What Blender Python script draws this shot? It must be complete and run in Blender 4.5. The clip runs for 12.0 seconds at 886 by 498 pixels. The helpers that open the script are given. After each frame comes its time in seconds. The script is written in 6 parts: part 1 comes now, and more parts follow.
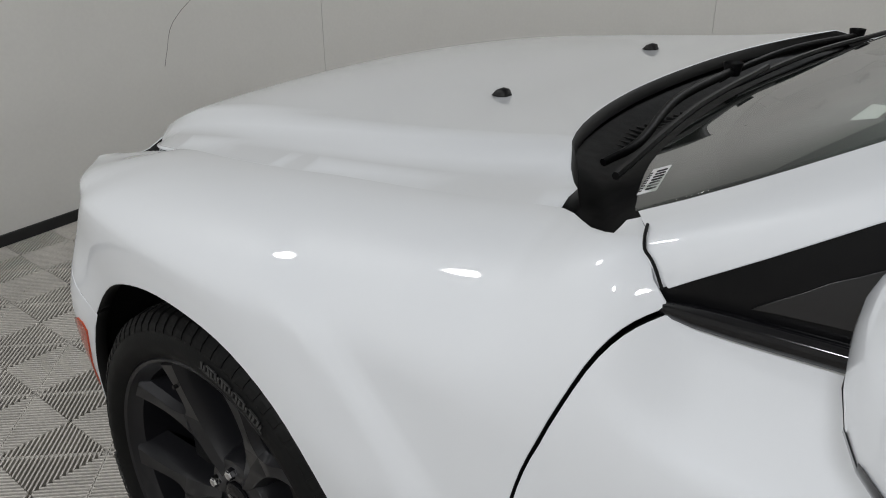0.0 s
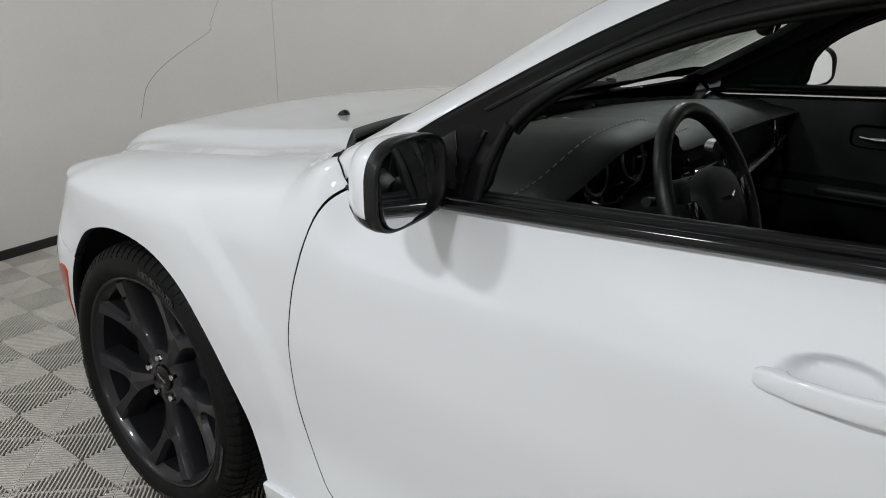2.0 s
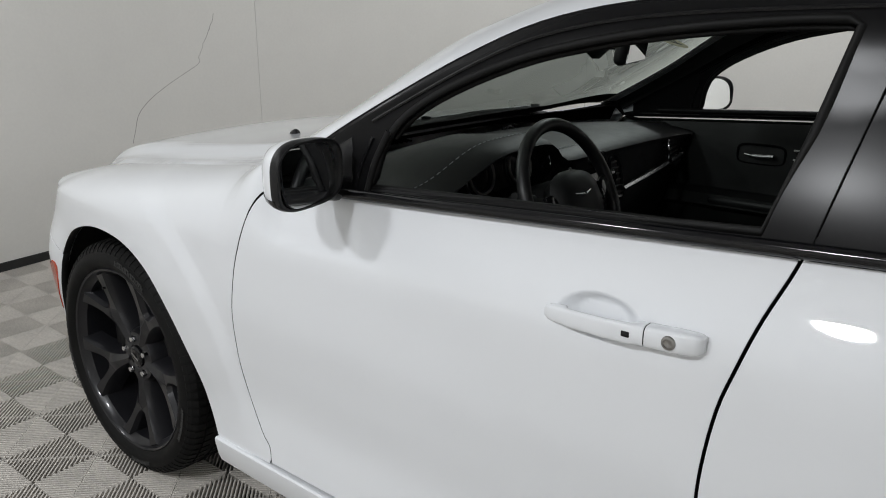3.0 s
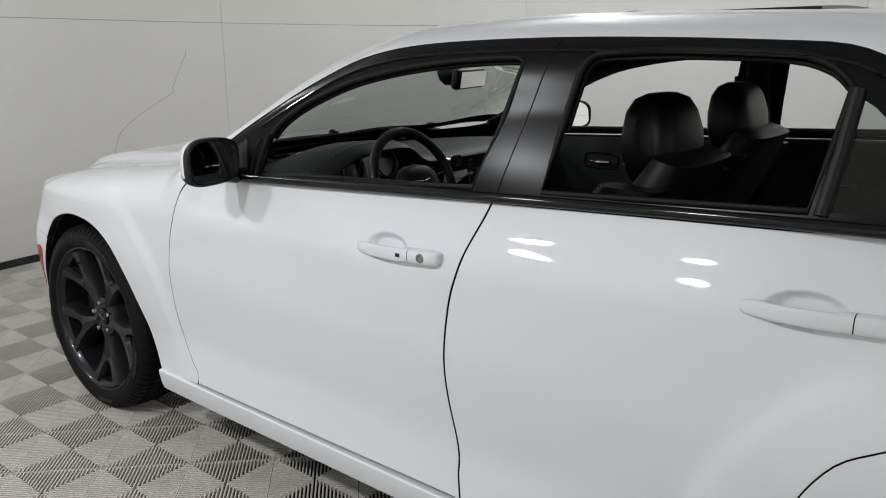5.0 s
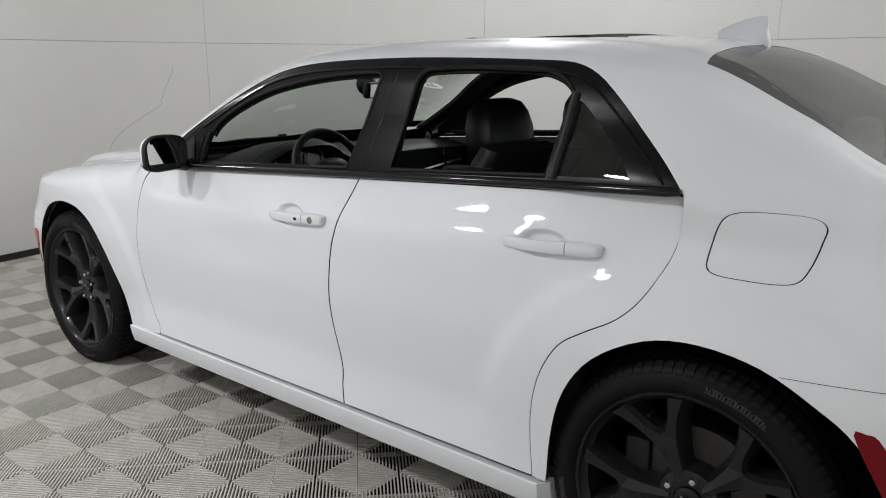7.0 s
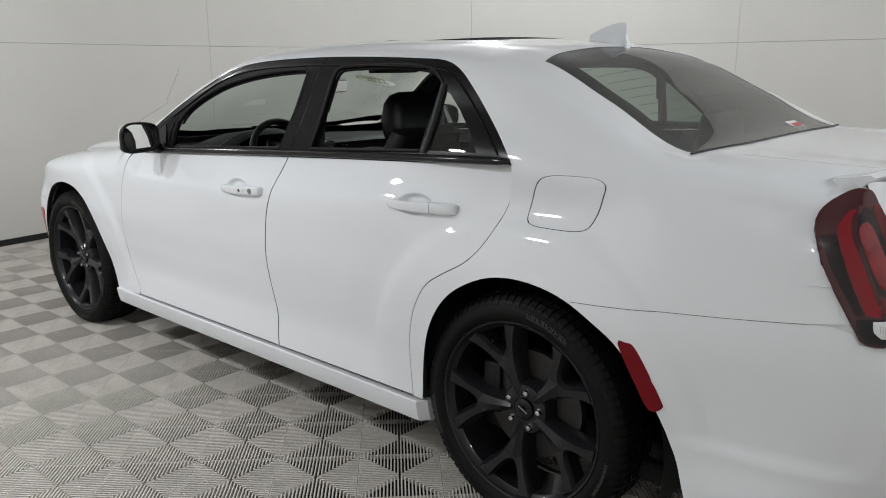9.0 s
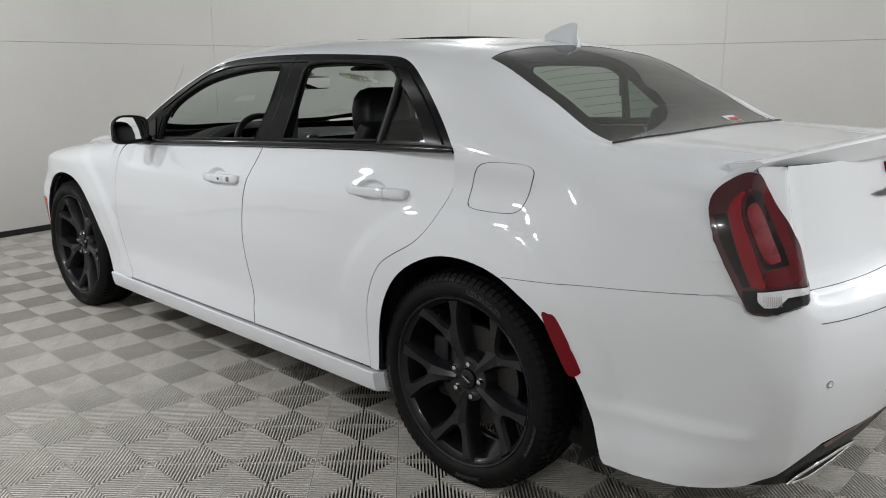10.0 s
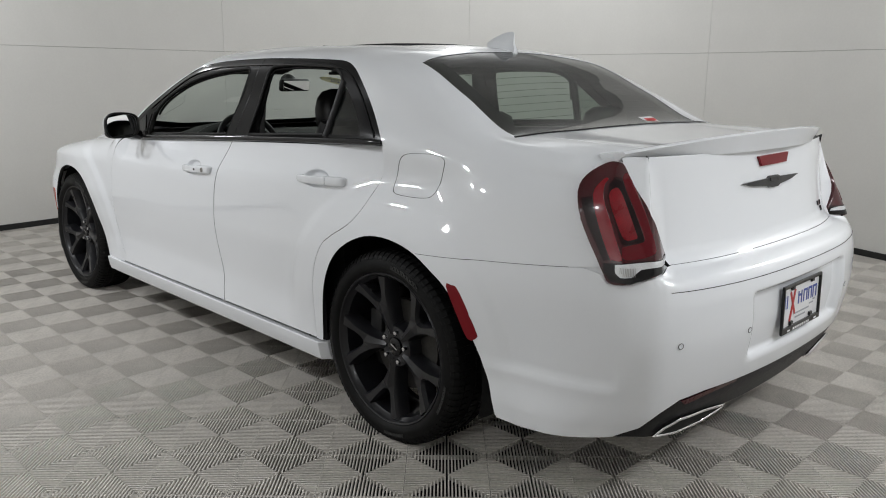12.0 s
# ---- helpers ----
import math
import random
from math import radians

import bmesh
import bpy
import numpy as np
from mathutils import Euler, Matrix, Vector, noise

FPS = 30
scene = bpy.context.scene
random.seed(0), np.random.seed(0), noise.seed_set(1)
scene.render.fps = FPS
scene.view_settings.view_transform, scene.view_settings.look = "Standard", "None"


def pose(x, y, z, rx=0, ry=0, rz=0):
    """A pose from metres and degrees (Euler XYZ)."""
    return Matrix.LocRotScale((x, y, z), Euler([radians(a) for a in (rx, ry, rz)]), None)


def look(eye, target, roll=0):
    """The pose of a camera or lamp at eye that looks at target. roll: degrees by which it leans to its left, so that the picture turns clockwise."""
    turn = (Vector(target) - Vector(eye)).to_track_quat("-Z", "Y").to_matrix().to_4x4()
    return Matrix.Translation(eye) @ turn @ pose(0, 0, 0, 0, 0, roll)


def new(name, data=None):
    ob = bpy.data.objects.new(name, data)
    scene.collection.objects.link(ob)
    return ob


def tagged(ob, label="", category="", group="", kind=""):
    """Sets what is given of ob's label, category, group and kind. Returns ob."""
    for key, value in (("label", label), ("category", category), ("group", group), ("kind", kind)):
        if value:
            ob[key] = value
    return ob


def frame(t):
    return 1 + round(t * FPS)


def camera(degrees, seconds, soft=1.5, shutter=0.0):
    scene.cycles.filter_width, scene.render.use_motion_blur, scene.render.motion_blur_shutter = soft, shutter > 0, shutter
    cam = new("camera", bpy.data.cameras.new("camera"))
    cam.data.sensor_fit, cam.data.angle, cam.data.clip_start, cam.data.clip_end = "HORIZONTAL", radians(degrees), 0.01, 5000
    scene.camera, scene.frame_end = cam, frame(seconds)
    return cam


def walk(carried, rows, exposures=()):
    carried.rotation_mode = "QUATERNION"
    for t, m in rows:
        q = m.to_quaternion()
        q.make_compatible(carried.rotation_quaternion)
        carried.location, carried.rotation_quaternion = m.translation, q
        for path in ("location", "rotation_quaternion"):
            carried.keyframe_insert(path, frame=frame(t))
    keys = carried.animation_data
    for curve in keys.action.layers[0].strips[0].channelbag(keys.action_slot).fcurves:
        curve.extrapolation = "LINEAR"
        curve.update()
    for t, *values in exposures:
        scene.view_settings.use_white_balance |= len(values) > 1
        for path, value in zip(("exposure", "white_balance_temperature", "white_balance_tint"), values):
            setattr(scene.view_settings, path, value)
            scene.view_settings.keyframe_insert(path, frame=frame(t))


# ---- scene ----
cam = camera(58.7, 12.0, soft=1.0)
PATH = [
    (0, (-1.478, 0.528, 1.364), (-0.088, 1.707, 0.54), -0.3),
    (0.5, (-1.577, 0.319, 1.369), (-0.162, 1.5, 0.593), -0.0),
    (1, (-1.672, 0.132, 1.379), (-0.236, 1.313, 0.643), 0.0),
    (1.5, (-1.768, -0.067, 1.392), (-0.318, 1.119, 0.691), 0.0),
    (2, (-1.867, -0.259, 1.398), (-0.404, 0.937, 0.743), 0.1),
    (2.5, (-1.955, -0.474, 1.413), (-0.483, 0.731, 0.795), 0.1),
    (3, (-2.024, -0.668, 1.415), (-0.545, 0.548, 0.837), 0.1),
    (3.5, (-2.108, -0.867, 1.415), (-0.622, 0.358, 0.873), 0.1),
    (5.5, (-2.433, -1.628, 1.442), (-0.923, -0.412, 0.95), -0.0),
    (6, (-2.512, -1.824, 1.436), (-1.002, -0.602, 0.963), 0.0),
    (6.5, (-2.583, -1.992, 1.441), (-1.074, -0.765, 0.972), -0.2),
    (7, (-2.639, -2.183, 1.446), (-1.137, -0.947, 0.979), -0.2),
    (9, (-2.765, -2.868, 1.427), (-1.31, -1.574, 0.969), -0.2),
    (9.5, (-2.781, -3.016, 1.416), (-1.34, -1.705, 0.963), -0.0),
    (10, (-2.78, -3.184, 1.411), (-1.354, -1.858, 0.956), 0.0),
    (10.5, (-2.777, -3.327, 1.4), (-1.365, -1.983, 0.953), 0.2),
    (11, (-2.78, -3.468, 1.406), (-1.383, -2.107, 0.963), 0.3),
    (11.5, (-2.77, -3.594, 1.399), (-1.386, -2.219, 0.96), 0.4),
    (12, (-2.774, -3.696, 1.393), (-1.399, -2.311, 0.958), 0.5),
]
walk(cam, [(t, look(eye, target, roll)) for t, eye, target, roll in PATH],
     exposures=((0.0, 0.18), (0.5, 0.33), (1.0, 0.35), (2.5, 0.38), (6.0, 0.45), (9.5, 0.47), (12.0, 0.36)))

# ---- world and lights ----
world = bpy.data.worlds.new("booth_world")
scene.world = world
world.use_nodes = True
world.node_tree.nodes["Background"].inputs[0].default_value = (0.9, 0.95, 1.0, 1)
world.node_tree.nodes["Background"].inputs[1].default_value = 0.05
scene.view_settings.exposure = 0.0


# ---- materials ----
def material(name, colour, rough=0.5, metal=0.0, coat=0.0, bump=0.0, scale=40.0, vary=0.0, spec=0.5, ior=1.5):
    m = bpy.data.materials.new(name)
    m.use_nodes = True
    nt = m.node_tree
    b = nt.nodes["Principled BSDF"]
    b.inputs["Base Color"].default_value = (*colour, 1)
    b.inputs["Roughness"].default_value = rough
    b.inputs["Metallic"].default_value = metal
    b.inputs["Coat Weight"].default_value = coat
    b.inputs["Coat Roughness"].default_value = 0.03
    b.inputs["Specular IOR Level"].default_value = spec
    b.inputs["IOR"].default_value = ior
    if vary or bump:
        tc = nt.nodes.new("ShaderNodeTexCoord")
        n1 = nt.nodes.new("ShaderNodeTexNoise")
        n1.inputs["Scale"].default_value = scale
        n1.inputs["Detail"].default_value = 6
        nt.links.new(tc.outputs["Object"], n1.inputs["Vector"])
        n2 = nt.nodes.new("ShaderNodeTexNoise")
        n2.inputs["Scale"].default_value = scale * 0.06
        n2.inputs["Detail"].default_value = 4
        nt.links.new(tc.outputs["Object"], n2.inputs["Vector"])
        if vary:
            add = nt.nodes.new("ShaderNodeMath")
            add.operation = "ADD"
            nt.links.new(n1.outputs["Fac"], add.inputs[0])
            nt.links.new(n2.outputs["Fac"], add.inputs[1])
            rng = nt.nodes.new("ShaderNodeMapRange")
            rng.inputs["From Min"].default_value, rng.inputs["From Max"].default_value = 0.6, 1.4
            rng.inputs["To Min"].default_value, rng.inputs["To Max"].default_value = 1 - vary, 1 + vary
            nt.links.new(add.outputs[0], rng.inputs["Value"])
            mul = nt.nodes.new("ShaderNodeVectorMath")
            mul.operation = "SCALE"
            mul.inputs[0].default_value = colour
            nt.links.new(rng.outputs["Result"], mul.inputs["Scale"])
            nt.links.new(mul.outputs["Vector"], b.inputs["Base Color"])
            rr = nt.nodes.new("ShaderNodeMapRange")
            rr.inputs["To Min"].default_value, rr.inputs["To Max"].default_value = max(0.02, rough * (1 - vary)), min(1, rough * (1 + vary))
            nt.links.new(n2.outputs["Fac"], rr.inputs["Value"])
            nt.links.new(rr.outputs["Result"], b.inputs["Roughness"])
        if bump:
            bp = nt.nodes.new("ShaderNodeBump")
            bp.inputs["Strength"].default_value = 0.6
            bp.inputs["Distance"].default_value = bump
            nt.links.new(n1.outputs["Fac"], bp.inputs["Height"])
            nt.links.new(bp.outputs["Normal"], b.inputs["Normal"])
    return m


PAINT = material("white_paint", (0.785, 0.805, 0.832), rough=0.4, coat=1.0, spec=0.2)
GLOSS = material("gloss_black", (0.006, 0.006, 0.007), rough=0.10, coat=0.0, spec=0.40)
PILLAR = material("black_pillar_film", (0.0075, 0.0075, 0.008), rough=0.22, spec=0.14)
SAIL = material("grey_corner_plastic", (0.015, 0.015, 0.016), rough=0.25, spec=0.5)
SATIN = material("satin_black_plastic", (0.007, 0.007, 0.0075), rough=0.45, spec=0.3, bump=0.0004, scale=900, vary=0.15)
RUBBER = material("tyre_rubber", (0.0055, 0.0055, 0.0055), rough=0.6, spec=0.16, bump=0.0006, scale=260, vary=0.25)
SEAL = material("window_rubber", (0.004, 0.004, 0.004), rough=0.55, spec=0.2)
LINER = material("wheel_liner", (0.006, 0.006, 0.006), rough=0.9, bump=0.002, scale=120, vary=0.2)
RIMPAINT = material("dark_rim_paint", (0.012, 0.012, 0.014), rough=0.30, metal=0.1, spec=0.3, coat=0.28)
CHROME = material("chrome", (0.78, 0.78, 0.80), rough=0.08, metal=1.0)
STEEL = material("brushed_steel", (0.35, 0.34, 0.33), rough=0.35, metal=1.0, vary=0.12, scale=80)
REDLENS = material("red_lens", (0.17, 0.002, 0.007), rough=0.3, coat=0.1, spec=0.2)
DARKRED = material("dark_red_lens", (0.05, 0.002, 0.005), rough=0.14, coat=0.4)
ORANGE = material("orange_lens", (0.45, 0.05, 0.012), rough=0.25, coat=0.8)
LEATHER = material("black_leather", (0.007, 0.007, 0.0075), rough=0.42, bump=0.0008, scale=220, vary=0.15)
DASH = material("dash_plastic", (0.0055, 0.006, 0.006), rough=0.55, spec=0.35, bump=0.0006, scale=400, vary=0.15)
MIRROR = material("mirror_glass", (0.85, 0.87, 0.88), rough=0.01, metal=1.0)
WALL = material("wall_panel_paint", (0.66, 0.65, 0.62), rough=0.75, bump=0.0006, scale=60, vary=0.03)
TILE = material("grey_tile_plastic", (0.59, 0.559, 0.515), rough=0.42, bump=0.0004, scale=90, vary=0.22)
BACKING = material("wall_backing_board", (0.16, 0.155, 0.15), rough=0.9, bump=0.002, scale=40, vary=0.2)
UNDER = material("dark_subfloor", (0.012, 0.012, 0.012), rough=0.9, bump=0.003, scale=30, vary=0.3)
COWL = material("cowl_plastic", (0.0030, 0.0030, 0.0032), rough=0.5, spec=0.05, bump=0.0003, scale=700, vary=0.2)
BLACKBASE = material("black_baseboard", (0.01, 0.01, 0.01), rough=0.6, vary=0.2)
CEIL = material("ceiling_paint", (0.52, 0.52, 0.51), rough=0.9, bump=0.001, scale=30, vary=0.03)


def glass_material(name, tint, rough=0.0, base=0.06, gain=0.6, power=4.0):
    m = bpy.data.materials.new(name)
    m.use_nodes = True
    nt = m.node_tree
    nt.nodes.clear()
    out = nt.nodes.new("ShaderNodeOutputMaterial")
    mix = nt.nodes.new("ShaderNodeMixShader")
    tr = nt.nodes.new("ShaderNodeBsdfTransparent")
    gl = nt.nodes.new("ShaderNodeBsdfGlossy")
    lw = nt.nodes.new("ShaderNodeLayerWeight")
    pw = nt.nodes.new("ShaderNodeMath")
    pw.operation = "POWER"
    pw.inputs[1].default_value = power
    fr = nt.nodes.new("ShaderNodeMath")
    fr.operation = "MULTIPLY_ADD"
    fr.inputs[1].default_value, fr.inputs[2].default_value = gain, base
    nt.links.new(lw.outputs["Facing"], pw.inputs[0])
    nt.links.new(pw.outputs[0], fr.inputs[0])
    tr.inputs["Color"].default_value = (*tint, 1)
    gl.inputs["Roughness"].default_value = rough
    nt.links.new(fr.outputs[0], mix.inputs[0])
    nt.links.new(tr.outputs[0], mix.inputs[1])
    nt.links.new(gl.outputs[0], mix.inputs[2])
    nt.links.new(mix.outputs[0], out.inputs[0])
    return m


TINTED = glass_material("tinted_glass", (0.38, 0.46, 0.40), base=0.075, gain=0.7, power=3.4)
WSGLASS = glass_material("windshield_glass", (0.80, 0.87, 0.83), base=0.08, gain=0.9, power=3.0)
QGLASS = glass_material("quarter_window_glass", (0.60, 0.66, 0.62), base=0.09)


# ---- mesh tools ----
def part(name, bm, mat, parent=None, label=""):
    """Links a bmesh as one mesh object."""
    me = bpy.data.meshes.new(name)
    bm.to_mesh(me)
    bm.free()
    return finish(name, me, mat, parent, label)


def finish(name, me, mat, parent=None, label=""):
    for m in (mat if isinstance(mat, (list, tuple)) else [mat]):
        me.materials.append(m)
    ob = new(name, me)
    if parent:
        ob.parent = parent
    if label:
        tagged(ob, label)
    return ob


def mesh_of(name, verts, faces, smooth=True, normals=None):
    me = bpy.data.meshes.new(name)
    me.from_pydata([tuple(map(float, v)) for v in verts], [], [tuple(map(int, f)) for f in faces])
    me.polygons.foreach_set("use_smooth", [smooth] * len(me.polygons))
    if normals is not None:
        me.normals_split_custom_set_from_vertices([tuple(map(float, n)) for n in normals])
    me.update()
    return me


def smooth_by_angle(bm, degrees=35):
    for f in bm.faces:
        f.smooth = True
    for e in bm.edges:
        if len(e.link_faces) == 2 and e.calc_face_angle() > radians(degrees):
            e.smooth = False


def box_bm(size, at=(0, 0, 0), bevel=0.0, segments=2, bm=None, turn=None):
    own = bmesh.new()
    bmesh.ops.create_cube(own, size=1)
    bmesh.ops.scale(own, vec=size, verts=own.verts)
    if bevel:
        bmesh.ops.bevel(own, geom=own.edges[:], offset=bevel, segments=segments, profile=0.5, affect="EDGES")
    if turn:
        bmesh.ops.transform(own, matrix=turn, verts=own.verts)
    bmesh.ops.translate(own, vec=at, verts=own.verts)
    smooth_by_angle(own)
    if bm is None:
        return own
    tmp = bpy.data.meshes.new("tmp")
    own.to_mesh(tmp)
    own.free()
    bm.from_mesh(tmp)
    bpy.data.meshes.remove(tmp)
    return bm


def curve(xs, ys):
    """A smooth monotone-safe cubic through knots; works on arrays."""
    xs, ys = np.array(xs, float), np.array(ys, float)
    if xs[0] > xs[-1]:
        xs, ys = xs[::-1], ys[::-1]
    h, d = np.diff(xs), np.diff(ys) / np.diff(xs)
    m = np.empty_like(ys)
    m[0], m[-1] = d[0], d[-1]
    for i in range(1, len(xs) - 1):
        m[i] = 0 if d[i - 1] * d[i] <= 0 else (h[i] + h[i - 1]) / ((h[i - 1] * 2 / 3 + h[i] / 3) / d[i - 1] + (h[i - 1] / 3 + h[i] * 2 / 3) / d[i])

    def f(x):
        x = np.asarray(x, float)
        i = np.clip(np.searchsorted(xs, x) - 1, 0, len(xs) - 2)
        t = (x - xs[i]) / h[i]
        lo, hi = x < xs[0], x > xs[-1]
        t2, t3 = t * t, t * t * t
        y = (2 * t3 - 3 * t2 + 1) * ys[i] + (t3 - 2 * t2 + t) * h[i] * m[i] + (3 * t2 - 2 * t3) * ys[i + 1] + (t3 - t2) * h[i] * m[i + 1]
        y = np.where(lo, ys[0] + m[0] * (x - xs[0]), y)
        return np.where(hi, ys[-1] + m[-1] * (x - xs[-1]), y)
    return f


def spline(points, per=8, closed=False):
    """A Catmull-Rom polyline through points of any dimension."""
    p = np.array(points, float)
    n = len(p)
    out = []
    for i in range(n if closed else n - 1):
        a, b = p[i], p[(i + 1) % n]
        z = p[i - 1] if (i > 0 or closed) else 2 * a - b
        c = p[(i + 2) % n] if (i + 2 < n or closed) else 2 * b - a
        for k in range(per):
            t = k / per
            out.append(0.5 * (2 * a + (b - z) * t + (2 * z - 5 * a + 4 * b - c) * t * t + (3 * a - z - 3 * b + c) * t ** 3))
    if not closed:
        out.append(p[-1])
    return np.array(out)


def step(a, b, x):
    t = np.clip((np.asarray(x, float) - a) / (b - a), 0, 1)
    return t * t * (3 - 2 * t)


def inside(poly, pts):
    x, y = pts[:, 0], pts[:, 1]
    ok = np.zeros(len(pts), bool)
    q = np.roll(poly, -1, 0)
    for (x0, y0), (x1, y1) in zip(poly, q):
        if y0 != y1:
            ok ^= ((y0 > y) != (y1 > y)) & (x < (x1 - x0) * (y - y0) / (y1 - y0) + x0)
    return ok


def thin_out(loop, gap):
    """Resamples a closed loop at an even gap, keeping its corners."""
    loop = np.array(loop, float)
    out = []
    for a, b in zip(loop, np.roll(loop, -1, 0)):
        n = max(1, int(round(np.linalg.norm(b - a) / gap)))
        out += [a + (b - a) * k / n for k in range(n)]
    out = np.array(out)
    keep = [out[0]]
    for q in out[1:]:
        if np.linalg.norm(q - keep[-1]) > gap * 0.25:
            keep.append(q)
    if np.linalg.norm(keep[-1] - keep[0]) < gap * 0.25:
        keep.pop()
    return np.array(keep)


def patch(name, surface, loops, mat, parent, gap=0.03, stretch=(1, 1), lift=0.0, flange=0.026, flip=False, label="", mirror=False):
    """A panel: a closed outline (and holes) in a surface's own two coordinates, laid on the surface with true normals and a turned-in edge."""
    from mathutils.geometry import delaunay_2d_cdt
    k = np.array(stretch, float)
    loops = [thin_out(np.array(l, float) * k, gap) for l in loops]
    outer, holes = loops[0], loops[1:]
    lo, hi = outer.min(0), outer.max(0)
    gx, gy = np.meshgrid(np.arange(lo[0] + gap / 2, hi[0], gap), np.arange(lo[1] + gap / 2, hi[1], gap))
    g = np.stack([gx.ravel(), gy.ravel()], 1)
    g = g[inside(outer, g)] if len(g) else g
    for hole in holes:
        g = g[~inside(hole, g)] if len(g) else g
    edge = np.concatenate(loops)
    if len(g):
        near = np.array([np.min(np.sum((edge - q) ** 2, 1)) for q in g])
        g = g[near > (0.5 * gap) ** 2]
    verts = np.concatenate([edge, g]) if len(g) else edge
    edges, start = [], 0
    for l in loops:
        edges += [(start + i, start + (i + 1) % len(l)) for i in range(len(l))]
        start += len(l)
    out = delaunay_2d_cdt([Vector(v) for v in verts], edges, [], 0, 1e-7)
    v2 = np.array([tuple(v) for v in out[0]])
    tris = np.array([f for f in out[2] if len(f) == 3])
    mid = v2[tris].mean(1)
    ok = inside(outer, mid)
    for hole in holes:
        ok &= ~inside(hole, mid)
    tris = tris[ok]
    uv = v2 / k
    P = surface(uv[:, 0], uv[:, 1])
    e = 1e-3
    du = surface(uv[:, 0] + e, uv[:, 1]) - surface(uv[:, 0] - e, uv[:, 1])
    dv = surface(uv[:, 0], uv[:, 1] + e) - surface(uv[:, 0], uv[:, 1] - e)
    N = np.cross(du, dv)
    N /= np.maximum(np.linalg.norm(N, axis=1, keepdims=True), 1e-12)
    if flip:
        N = -N
    P = P + N * lift
    face_n = np.cross(P[tris[:, 1]] - P[tris[:, 0]], P[tris[:, 2]] - P[tris[:, 0]])
    wrong = np.sum(face_n * N[tris[:, 0]], 1) < 0
    tris[wrong] = tris[wrong][:, ::-1]
    V, NN, F = [P], [N], [tris]
    if flange:
        count = {}
        for t in tris:
            for a, b in ((t[0], t[1]), (t[1], t[2]), (t[2], t[0])):
                count[(a, b)] = 1
        rim = [(a, b) for (a, b) in count if (b, a) not in count]
        ids = sorted({a for ab in rim for a in ab})
        at = {a: i for i, a in enumerate(ids)}
        o = np.zeros((len(ids), 3))
        for a, b in rim:
            side = np.cross(P[b] - P[a], N[a])
            o[at[a]] += side
            o[at[b]] += side
        o /= np.maximum(np.linalg.norm(o, axis=1, keepdims=True), 1e-12)
        base, bn = P[ids], N[ids]
        n0 = len(P)
        V += [base - bn * 0.002 + o * 0.0012, base - bn * flange + o * 0.0012]
        NN += [(bn + o) / np.maximum(np.linalg.norm(bn + o, axis=1, keepdims=True), 1e-9), o]
        m = len(ids)
        quads = []
        for a, b in rim:
            i, j = at[a], at[b]
            quads += [(b, a, n0 + i, n0 + j), (n0 + j, n0 + i, n0 + m + i, n0 + m + j)]
        F = [tuple(t) for t in tris] + quads
    else:
        F = [tuple(t) for t in tris]
    V, NN = np.concatenate(V), np.concatenate(NN)
    # gap shade put into the colour: white panels get black deep edge faces
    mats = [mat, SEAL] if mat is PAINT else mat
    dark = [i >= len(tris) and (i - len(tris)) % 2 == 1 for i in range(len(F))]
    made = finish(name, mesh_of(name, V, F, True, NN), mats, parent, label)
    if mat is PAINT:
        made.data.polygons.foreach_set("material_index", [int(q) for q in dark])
    if mirror:
        s = np.array([-1, 1, 1])
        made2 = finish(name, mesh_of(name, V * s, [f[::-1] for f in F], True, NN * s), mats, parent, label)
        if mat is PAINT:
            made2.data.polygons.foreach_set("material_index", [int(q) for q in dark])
        return made, made2
    return made


def sweep(points, radius, sides=8, closed=False, flat=None, bm=None):
    """A tube along points; radius may be one number or one per point; flat squashes it along a direction."""
    p = np.array(points, float)
    n = len(p)
    r = np.full(n, radius) if np.isscalar(radius) else np.array(radius, float)
    bm = bm or bmesh.new()
    rings = []
    u = None
    for i in range(n):
        a, b = p[(i - 1) % n if closed else max(i - 1, 0)], p[(i + 1) % n if closed else min(i + 1, n - 1)]
        d = Vector(b - a).normalized()
        if u is None:
            u = d.cross(Vector((0, 0, 1)) if abs(d.z) < 0.9 else Vector((1, 0, 0))).normalized()
        else:
            u = (u - d * u.dot(d)).normalized()
        w = u.cross(d)
        ring = []
        for k in range(sides):
            c = 2 * math.pi * k / sides
            off = (u * math.cos(c) + w * math.sin(c)) * float(r[i])
            if flat:
                ax = Vector(flat[:3])
                off -= ax * off.dot(ax) * (1 - flat[3])
            ring.append(bm.verts.new(Vector(p[i]) + off))
        rings.append(ring)
    for i in range(n if closed else n - 1):
        a, b = rings[i], rings[(i + 1) % n]
        for k in range(sides):
            bm.faces.new((a[k], a[(k + 1) % sides], b[(k + 1) % sides], b[k]))
    if not closed:
        bm.faces.new(rings[0][::-1])
        bm.faces.new(rings[-1])
    bmesh.ops.recalc_face_normals(bm, faces=bm.faces)
    smooth_by_angle(bm, 50)
    return bm


